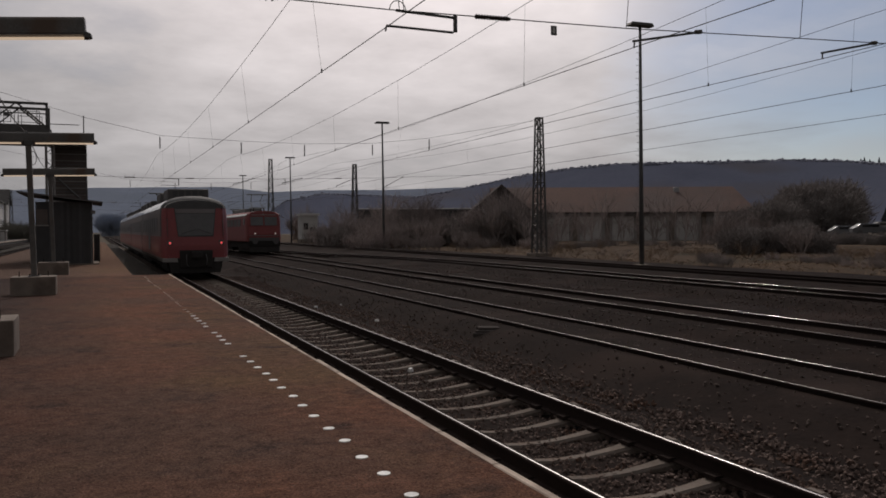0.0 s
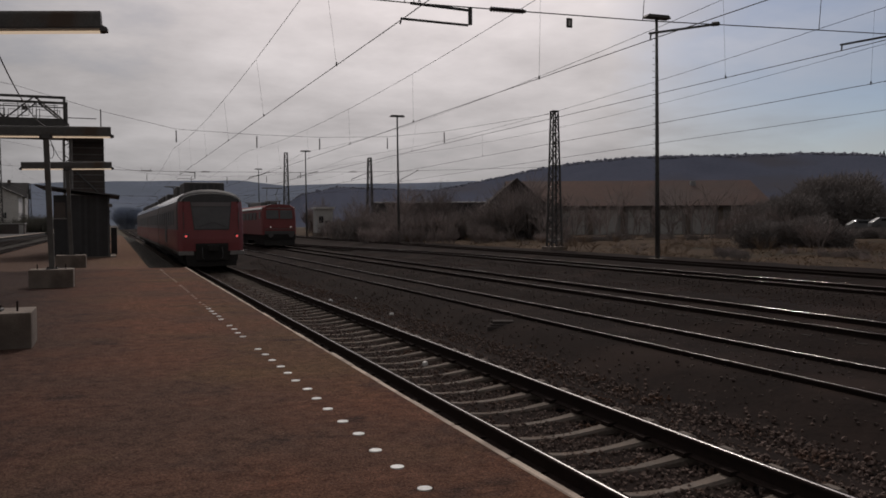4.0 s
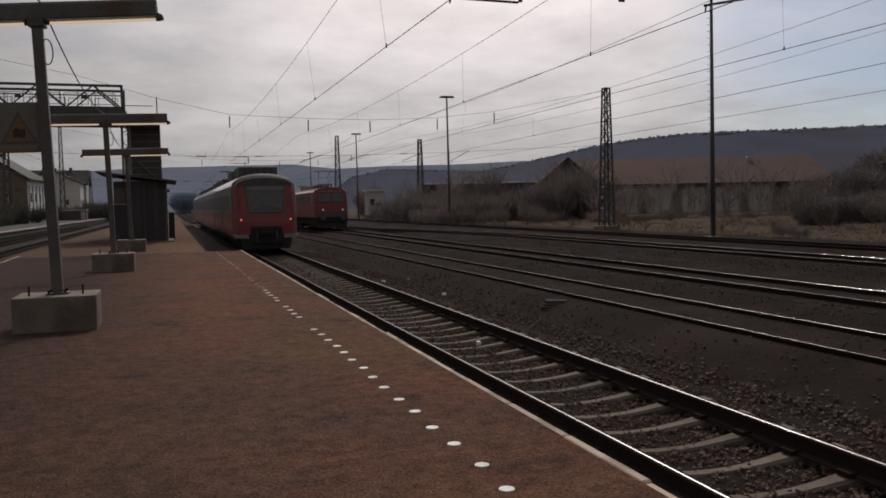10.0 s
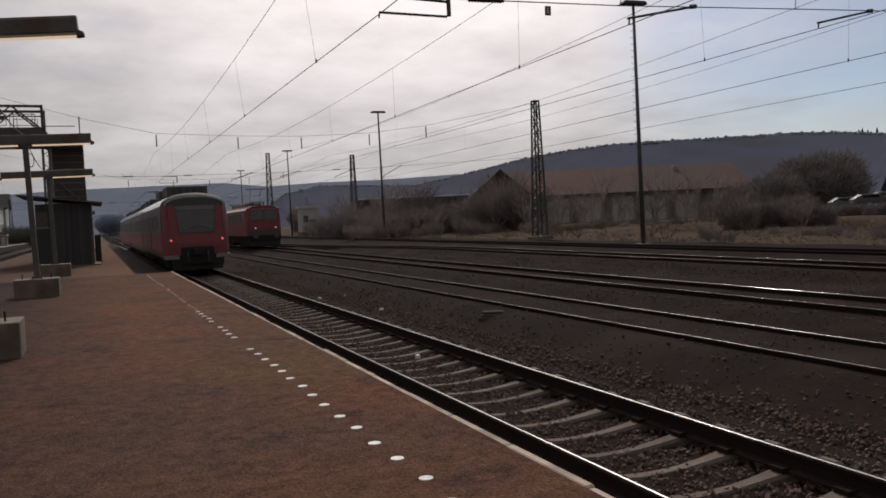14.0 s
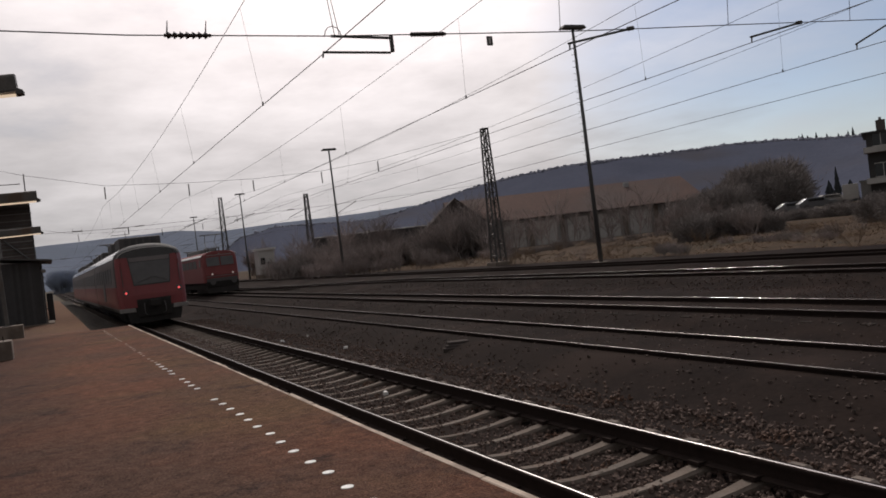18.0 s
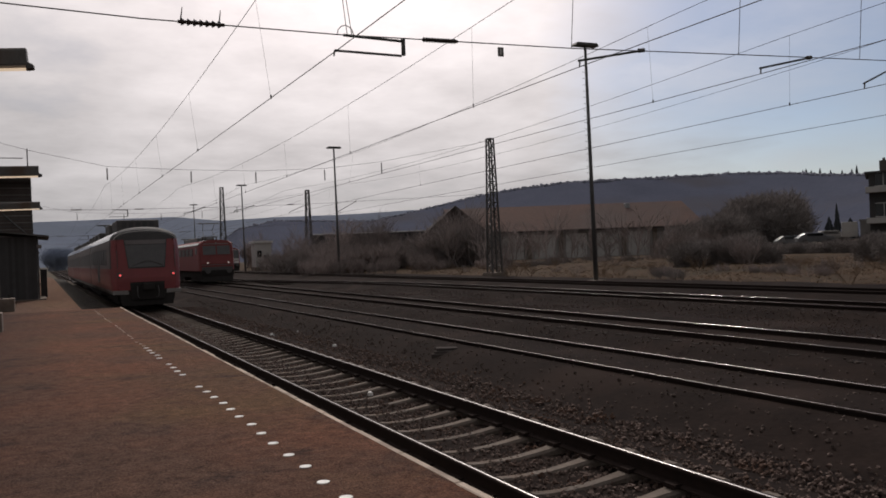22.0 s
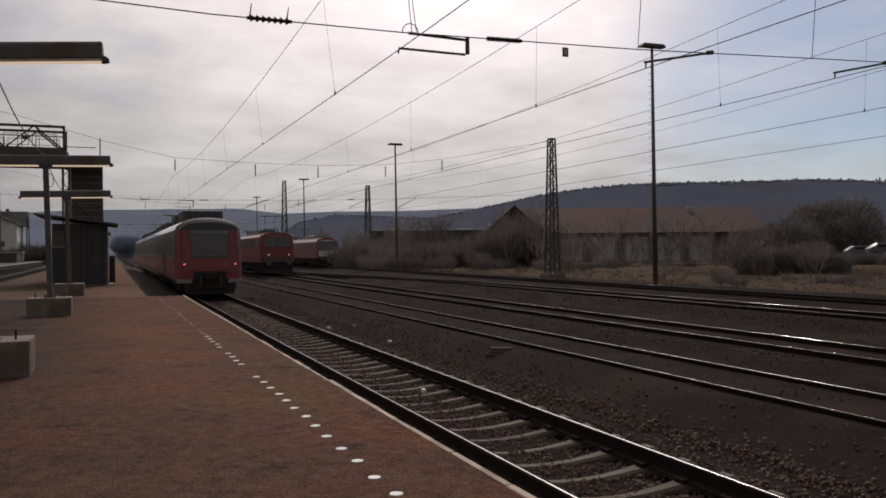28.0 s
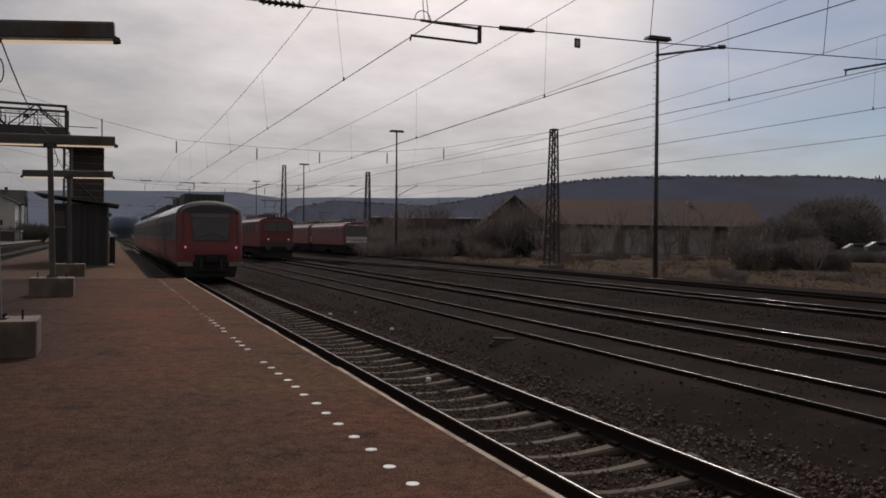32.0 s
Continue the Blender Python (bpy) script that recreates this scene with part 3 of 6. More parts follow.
def stones():
    """Loose ballast: rough little stones, thick beside and between the rails."""
    rng = np.random.default_rng(5)
    base = np.array([(1, 0, 0), (-1, 0, 0), (0, 1, 0), (0, -1, 0), (0, 0, 1), (0, 0, -1)], float)
    fc = np.array([(0, 2, 4), (2, 1, 4), (1, 3, 4), (3, 0, 4), (2, 0, 5), (1, 2, 5), (3, 1, 5), (0, 3, 5)])

    def heap(name, xs, zs, size, mtl, label):
        n = len(xs)
        ax = rng.normal(size=(n, 3, 3))
        q, _ = np.linalg.qr(ax)
        sc = size * rng.uniform(0.55, 1.35, (n, 1, 1)) * rng.uniform(0.6, 1.2, (n, 6, 1))
        v = (base[None] * sc) @ q + np.stack([xs[:, 0], xs[:, 1], zs], 1)[:, None]
        f = (fc[None] + 6 * np.arange(n)[:, None, None]).reshape(-1, 3)
        me = bpy.data.meshes.new(name)
        me.from_pydata(v.reshape(-1, 3).tolist(), [], f.tolist())
        me.materials.append(mtl)
        solid(name, me, label, "ballast", "stuff")

    def near_far(n, lo=1.5, hi=42):
        return np.where(rng.random(n) < 0.30, rng.uniform(-11, lo, n), lo + (hi - lo) * rng.random(n) ** 1.7)

    def spread(n, c, w, hi=42):
        return np.stack([c + w * rng.uniform(-1, 1, n), near_far(n, 1.5, hi)], 1)

    a = spread(46000, 4.21, 1.55)
    d = np.abs(a[:, 0] - 4.21)
    heap("ballast", a, np.where(d < 0.7, -0.250, -0.235) + rng.uniform(-0.015, 0.02, len(a)), 0.026, M["stone"], "coarse brown-grey ballast between the sleepers of the near track")
    a = np.concatenate([spread(11500, 6.15, 0.6), spread(900, 7.2, 0.4)])
    heap("ballast_shoulder", a, np.full(len(a), -0.30) + rng.uniform(-0.02, 0.03, len(a)), 0.030, M["stone"], "loose ballast stones spilled beside the near track")
    for c in (9.13, 13.34, 20.7):
        a = np.stack([c + 1.9 * rng.uniform(-1, 1, 5000), rng.uniform(6, 50, 5000)], 1)
        heap("ballast", a, np.full(len(a), -0.135) + rng.uniform(-0.02, 0.02, len(a)) - 0.19 * np.clip((np.abs(a[:, 0] - c) - 1.2) / 0.9, 0, 1), 0.030, M["yard_stone"], "dark ballast round the rails of a yard track")
    a = np.concatenate([np.stack([rng.uniform(15.6, 18.8, 9000), rng.uniform(8, 60, 9000)], 1), np.stack([rng.normal(11.2, 0.35, 5000), rng.uniform(5, 45, 5000)], 1), np.stack([rng.normal(7.5, 0.45, 2500), rng.uniform(3, 30, 2500)], 1)])
    heap("scattered_gravel", a, np.full(len(a), -0.335) + rng.uniform(-0.02, 0.015, len(a)), 0.021, M["gravel"], "grey gravel strewn between the yard tracks")


# ---- platform ----
EDGE, DOTX = 2.52, 1.715


def platform():
    pl = thing("platform", "low island platform with a brown gritty surface", "platform", kind="structure")
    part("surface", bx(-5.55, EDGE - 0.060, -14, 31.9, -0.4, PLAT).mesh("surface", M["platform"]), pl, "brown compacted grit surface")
    part("surface", bx(-5.55, 1.20, 31.9, 130, -0.4, PLAT - 0.003).mesh("surface", M["far_grit"]), pl, "brown grit surface of the narrower far end")
    part("low_strip", bx(1.20, 2.5, 31.9, 130, -0.4, 0.12).mesh("low_strip", M["ballast"]), pl, "dark sunken strip beside the far platform edge")
    kerb = rounded(bx(-0.035, 0.035, -0.49, 0.49, -0.75, 0).mesh("edge_stone", M["kerb"]), 0.012, 1)
    y = -13.5
    while y < 31.8:
        part("edge_stone", kerb, pl, "", pose(EDGE - 0.035 + random.uniform(-0.010, 0.010), y, PLAT + random.uniform(-0.006, 0.008), 0, 0, random.uniform(-0.4, 0.4)))
        y += 1.0
    part("edge_wall", bx(EDGE - 0.060, EDGE - 0.012, -12, 31.85, -0.4, PLAT - 0.11).mesh("edge_wall", M["concrete"]), pl)
    dull = rounded(bx(-0.042, 0.042, -0.49, 0.49, -0.75, 0).mesh("edge_stone", M["platform"]), 0.012, 1)
    y = -6
    while y < 96:
        part("edge_stone", dull, pl, "", pose(-5.64, y, PLAT, 0, 0, 180))
        y += 1.0
    disc = Geo().tube((0, 0, -0.01), (0, 0, 0.005), 0.047, 0.045, 14).mesh("marker_stud", M["dot"])
    worn = Geo().tube((0, 0, -0.01), (0, 0, 0.003), 0.036, 0.034, 12).mesh("marker_stud", M["kerb"])
    def stud(y, me):
        ob = tagged(new("marker_stud", me), "round white marker stud set in the brown platform", "marker", "safety line studs")
        ob.matrix_world = pose(DOTX + random.uniform(-0.015, 0.015) - max(0, (y - 10) * 0.008), y + random.uniform(-0.02, 0.02), PLAT + 0.001, 0, 0, random.uniform(0, 90))

    for i in range(-26, 15):
        if i != -13:
            stud(4.17 + 0.461 * i, disc)
    for i in range(42):
        if i not in (4, 13, 17, 24, 25, 31):
            stud(11.88 + 0.466 * i, disc if i < 10 else worn)
    dash = rounded(bx(-0.05, 0.05, -0.20, 0.20, -0.01, 0.006).mesh("edge_mark", M["kerb"]), 0.004, 1)
    for i in range(9):
        part("edge_mark", dash, pl, "worn pale edge mark", pose(-5.12 - 0.02 * i, 26.6 + 0.8 * i, PLAT, 0, 0, random.uniform(-4, 4)))
    far = thing("far_platform", "second platform with a pale concrete edge", "platform", kind="structure")
    part("surface", bx(-19.5, -13.75, -10, 200, -0.4, PLAT).mesh("surface", M["asphalt"]), far)
    part("edge", bx(-13.75, -13.45, -10, 200, PLAT - 0.10, PLAT + 0.01).mesh("edge", M["kerb"]), far, "pale concrete edge")
    part("edge_wall", bx(-13.75, -13.55, -10, 200, -0.4, PLAT - 0.10).mesh("edge_wall", M["asphalt"]), far, "dark wall under the edge")


def litter():
    """White scraps and a lump of timber between the near tracks, and grit on the platform."""
    rng = random.Random(21)
    for x, y, r, z in ((5.87, 23.6, 0.10, -0.27), (6.43, 19.6, 0.09, -0.29), (4.5, 12.05, 0.08, -0.21), (5.2, 10.5, 0.05, -0.22), (7.39, 7.18, 0.04, -0.31), (9.9, 19.4, 0.07, -0.25), (6.9, 24.5, 0.05, -0.3), (10.6, 14.5, 0.05, -0.3)):
        pts = [(r * 0.75 * rng.uniform(0.7, 1.2) * math.cos(a), r * 0.7 * rng.uniform(0.6, 1.0) * math.sin(a)) for a in (0.2, 1.3, 2.4, 3.4, 4.5, 5.5)]
        g = Geo().loft([[(a, b, -0.01) for a, b in pts], [(a * 0.9, b * 0.9, r * 0.35 + 0.2 * r * rng.random()) for a, b in pts], [(a * 0.4, b * 0.4, r * 0.62) for a, b in pts]])
        ob = solid("litter", g.mesh("litter", M["dot"]), "crumpled scrap of white litter on the ballast", "litter", group="litter")
        ob.matrix_world = pose(x, y, z, 0, 0, rng.uniform(0, 180))
    g = Geo()
    for i in range(3):
        g.box(-0.42 + 0.06 * i, 0.40 - 0.1 * i, -0.16 + 0.1 * i, -0.05 + 0.12 * i, -0.03, 0.10 + 0.05 * i, m=pose(0, 0, 0, 4 * i, 3, 7 * i - 5))
    ob = solid("old_timber", rounded(g.mesh("old_timber", M["barnroof"]), 0.015, 1), "dark lump of old timber lying between the tracks", "timber")
    ob.matrix_world = pose(7.75, 15.8, -0.31, 0, 0, -12)
    g = Geo()
    for _ in range(13000):
        y = 2.2 + 22 * rng.random() ** 2
        x, r = rng.uniform(-3.5, 2.4), rng.uniform(0.002, 0.007)
        a = rng.uniform(0, 3)
        g.face([(x + r * math.cos(a + k * 2.09) * (1 + 0.6 * (k == 0)), y + r * math.sin(a + k * 2.09), PLAT + 0.001) for k in range(3)])
        i = len(g.v) - 3
        g.v.append((x, y, PLAT + 0.8 * r))
        g.f[-1:] = [(i, i + 1, i + 3), (i + 1, i + 2, i + 3), (i + 2, i, i + 3)]
    solid("grit", g.mesh("grit", M["crumb"]), "loose grit and crumbs on the platform", "grit", "stuff")


ground()
tracks()
platform()
stones()
litter()


# ---- platform lamps ----
def platform_lamp(y, arm_z, sign):
    near = y < 15
    lamp = thing("platform_lamp", "grey steel platform lamp, two lit tubes, in a concrete block", "lamp", group="platform lamps", m=pose(-1.50 if near else -1.46, y, PLAT, 0, 0, 0))
    lean = pose(0, 0, 0.44, 0, -1.75 if near else -1.4, 0)
    a = arm_z - PLAT - 0.46
    part("foot_block", rounded(bx(-0.52, 0.51, -0.42, 0.42, -0.02, 0.465).mesh("foot_block", M["concrete"]), 0.02), lamp, "pale weathered concrete block")
    g = Geo().box(-0.068, 0.068, -0.07, 0.07, 0, a + 0.15)
    part("post", rounded(g.mesh("post", M["post"]), 0.012), lamp, "square grey steel post", lean)
    part("base_plate", rounded(bx(-0.14, 0.14, -0.14, 0.14, 0.02, 0.05).mesh("base_plate", M["steel"]), 0.005), lamp, "", lean)
    for sx, sy in ((-0.1, -0.1), (0.1, -0.1), (-0.1, 0.1), (0.1, 0.1)):
        part("anchor_nut", Geo().tube((sx, sy, 0.05), (sx, sy, 0.085), 0.018, n=6).mesh("anchor_nut", M["railside"]), lamp, "", lean)
    for x in (-0.33, 0.33):
        part("bolt", Geo().tube((x, -0.2, 0.47), (x, -0.2, 0.60), 0.013).mesh("bolt", M["railside"]), lamp, "rusty bolt")
    # the arm sits a little askew on its post
    arm = lean @ (pose(0, 0, a, 0, -1.6, -7.5) if near else pose(0, 0, a))
    half = 1.55
    hull = Geo().loft([[(x, p, z) for p, z in ((-0.09, 0), (0.09, 0), (0.075, 0.19), (0.045, 0.23), (-0.045, 0.23), (-0.075, 0.19))] for x in (-half, half)])
    part("lamp_arm", rounded(hull.mesh("lamp_arm", M["post"]), 0.008, 1), lamp, "dark sheet-metal lamp housing", arm)
    part("arm_bracket", rounded(bx(-0.10, 0.10, -0.10, 0.10, -0.10, 0.03).mesh("arm_bracket", M["steel"]), 0.01, 1), lamp, "", arm)
    for s in (-1, 1):
        part("tube", Geo().tube((s * 0.16, 0, -0.045), (s * 1.53, 0, -0.045), 0.020, n=10).mesh("tube", M["tube"]), lamp, "lit fluorescent tube", arm)
        lo, hi = sorted((s * 0.12, s * 1.54))
        # pale plate added so the housing's underside looks lit by its tube
        part("lit_underside", bx(lo, hi, -0.088, 0.088, -0.014, -0.004).mesh("lit_underside", M["strip"]), lamp, "dull pale plate for the tube-lit underside", arm)
        part("end_cap", rounded(Geo().loft([[(s * 1.53, -0.085, -0.055), (s * 1.53, 0.085, -0.055), (s * 1.53, 0.085, 0.05), (s * 1.53, -0.085, 0.05)], [(s * 1.62, -0.06, -0.05), (s * 1.62, 0.06, -0.05), (s * 1.62, 0.06, 0.005), (s * 1.62, -0.06, 0.005)]]).mesh("end_cap", M["steel"]), 0.008, 1), lamp, "low projecting end cap", arm)
        for e in (0.13, 1.55):
            part("tube_holder", rounded(bx(s * e - 0.03, s * e + 0.03, -0.02, 0.02, -0.065, 0).mesh("tube_holder", M["black"]), 0.006, 1), lamp, "", arm)
    loop = Geo().line([(0.10 + 0.07 * math.cos(t), -0.03, a - 0.42 + 0.17 * math.sin(t)) for t in np.linspace(0, 6.2832, 15)], 0.009)
    part("cable_loop", loop.mesh("cable_loop", M["black"]), lamp, "slack loop of black cable", lean)
    if sign:
        sg = part("warning_sign", rounded(bx(-0.60, -0.07, -0.012, 0.0, 1.95, 2.62).mesh("warning_sign", M["plate"]), 0.003, 1), lamp, "grey plate with a yellow high-voltage warning triangle", lean)
        tri = Geo().loft([[(-0.55, y2, 2.07), (-0.09, y2, 2.07), (-0.32, y2, 2.50)] for y2 in (-0.018, -0.013)])
        part("triangle", tri.mesh("triangle", M["black"]), sg)
        tri = Geo().loft([[(-0.50, y2, 2.10), (-0.14, y2, 2.10), (-0.32, y2, 2.435)] for y2 in (-0.023, -0.0185)])
        part("triangle_field", tri.mesh("triangle_field", M["yellow"]), sg)
        z = Geo().loft([[(x, y2, z) for x, z in ((-0.385, 2.15), (-0.40, 2.24), (-0.35, 2.285), (-0.30, 2.262), (-0.245, 2.27), (-0.235, 2.19), (-0.26, 2.14), (-0.32, 2.155))] for y2 in (-0.027, -0.0235)])
        part("pictogram", z.mesh("pictogram", M["insul"]), sg, "worn dark pictogram")
        part("lower_band", bx(-0.59, -0.075, -0.018, -0.013, 1.965, 2.005).mesh("lower_band", M["yellow"]), sg)
        for x, z2 in ((-0.57, 2.59), (-0.10, 2.59), (-0.57, 2.03), (-0.10, 2.03)):
            part("rivet", Geo().tube((x, -0.017, z2), (x, -0.012, z2), 0.010, n=8).mesh("rivet", M["steel"]), sg)
    return lamp


LAMPS = ((12.32, 4.565), (23.45, 4.31), (34.0, 4.14))


def lamps():
    for y, z in LAMPS:
        platform_lamp(y, z, y < 15)
    # the feeder cable that swings from lamp to lamp
    g, prev = Geo(), None
    for y, z in ((1.2, 4.8),) + LAMPS:
        a = Vector((-1.56, y + 0.08, z + 0.22))
        if prev is not None:
            pts = [prev.lerp(a, s / 14) - Vector((0, 0, 1.1 * (s / 14) * (1 - s / 14))) for s in range(15)]
            g.line(pts, 0.011)
        prev = a
    solid("lamp_cable", g.mesh("lamp_cable", M["black"]), "black feeder cable slung between the platform lamps", "cable")


# ---- masts ----
def lattice_mast(x, y, h, w0=0.95, w1=0.46):
    t = thing("lattice_mast", "tall dark riveted steel lattice mast of the overhead line", "mast", (x, y, -0.42), group="lattice masts")
    part("footing", rounded(bx(-0.8, 0.8, -0.8, 0.8, -0.1, 0.35).mesh("footing", M["concrete"]), 0.04), t, "concrete footing")
    half = lambda z: 0.5 * (w0 + (w1 - w0) * z / h)
    for sx in (-1, 1):
        for sy in (-1, 1):
            part("leg", Geo().tube((sx * half(0), sy * half(0), 0), (sx * half(h), sy * half(h), h), 0.09, 0.07, 4).mesh("leg", M["steel"]), t)
    n = int(h / 0.85)
    for sx, sy in ((1, 0), (-1, 0), (0, 1), (0, -1)):
        for i in range(n):
            za, zb = h * i / n, h * (i + 1) / n
            a, b = half(za), half(zb)
            s = 1 if i % 2 else -1
            ends = ((sx * a, -s * a, za), (sx * b, s * b, zb)) if sx else ((-s * a, sy * a, za), (s * b, sy * b, zb))
            part("brace", Geo().tube(*ends, 0.046, n=4).mesh("brace", M["steel"]), t)
            ends = ((sx * b, -b, zb), (sx * b, b, zb)) if sx else ((-b, sy * b, zb), (b, sy * b, zb))
            part("cross_bar", Geo().tube(*ends, 0.036, n=4).mesh("cross_bar", M["steel"]), t)
    part("cap", bx(-w1 * 0.6, w1 * 0.6, -w1 * 0.6, w1 * 0.6, h - 0.02, h + 0.10).mesh("cap", M["steel"]), t)
    return t


def flood_mast(x, y, h, near):
    t = thing("floodlight_mast", "slim steel floodlight mast with a flat lamp head", "mast", group="floodlight masts", m=pose(x, y, -0.42, 0, -0.5, 0))
    part("footing", rounded(bx(-0.4, 0.4, -0.4, 0.4, -0.1, 0.25).mesh("footing", M["concrete"]), 0.03), t)
    part("pole", Geo().tube((0, 0, 0), (0, 0, h), 0.15, 0.085, 10).mesh("pole", M["galv"], smooth=True), t, "tapered steel pole")
    part("head", rounded(Geo().loft([[(px, py, pz) for px, pz in ((-0.86, h), (0.86, h), (0.72, h + 0.20), (-0.72, h + 0.20))] for py in (-0.28, 0.28)]).mesh("head", M["steel"]), 0.03, 1), t, "flat lamp head")
    if near:
        for i in range(30):
            part("rung", Geo().tube((-0.30, 0, 2.2 + i * 0.38), (-0.05, 0, 2.2 + i * 0.38), 0.014, n=4).mesh("rung", M["galv"]), t)
    return t


def masts():
    lattice_mast(35.0, 62.0, 11.8)
    lattice_mast(35.0, 116.5, 11.9)
    lattice_mast(33.4, 171.0, 17.0, 1.3, 0.6)
    for y in (41.0, 89.0, 137.0, 185.0):
        flood_mast(30.15, y, 14.4, y < 60)
    lattice_mast(-19.4, 62.0, 13.4, 0.9, 0.4)
    lattice_mast(-19.5, 117.0, 14.0, 0.9, 0.4)
    lattice_mast(-19.1, 170.0, 19.0, 0.9, 0.4)
    lattice_mast(-18.8, 225.0, 12.5, 0.9, 0.4)
    lattice_mast(-21.0, 12.6, 13.4)
    lattice_mast(35.0, 12.6, 12.0)


# ---- overhead line ----
SPANS = (-42.0, 12.6, 62.0, 117.0, 171.0, 225.0)
WIRES = (4.28, 9.13, 13.30, 17.0, 21.2, -7.6, -12.0)
STAGGER = {4.28: (0.10, -0.14, 5.27), 9.13: (-0.06, 0.22, 5.28), 13.30: (0.38, -0.35, 5.42), 17.0: (-0.1, 0.15, 5.27)}  # offsets at odd and even spans, height
ROPE2 = ((-16.6, 13.4), (-5.7, 11.27), (-0.6, 9.83), (4.3, 8.78), (9.9, 8.58), (14.8, 8.54), (20.1, 8.77), (24.8, 9.34), (34.2, 11.12), (34.8, 11.2))


def messenger(y):
    for a, b in zip(SPANS, SPANS[1:]):
        if a <= y <= b:
            s = (y - a) / (b - a)
            return 7.32 - 0.62 * 4 * s * (1 - s)
    return 7.32


def insulator(g, a, b, r=0.075, n=7):
    a, b = Vector(a), Vector(b)
    g.tube(a, b, 0.03, n=6)
    for i in range(n):
        p = a.lerp(b, (i + 0.8) / (n + 0.6))
        d = (b - a).normalized() * 0.022
        g.tube(p - d, p + d, r, r * 0.55, 10)


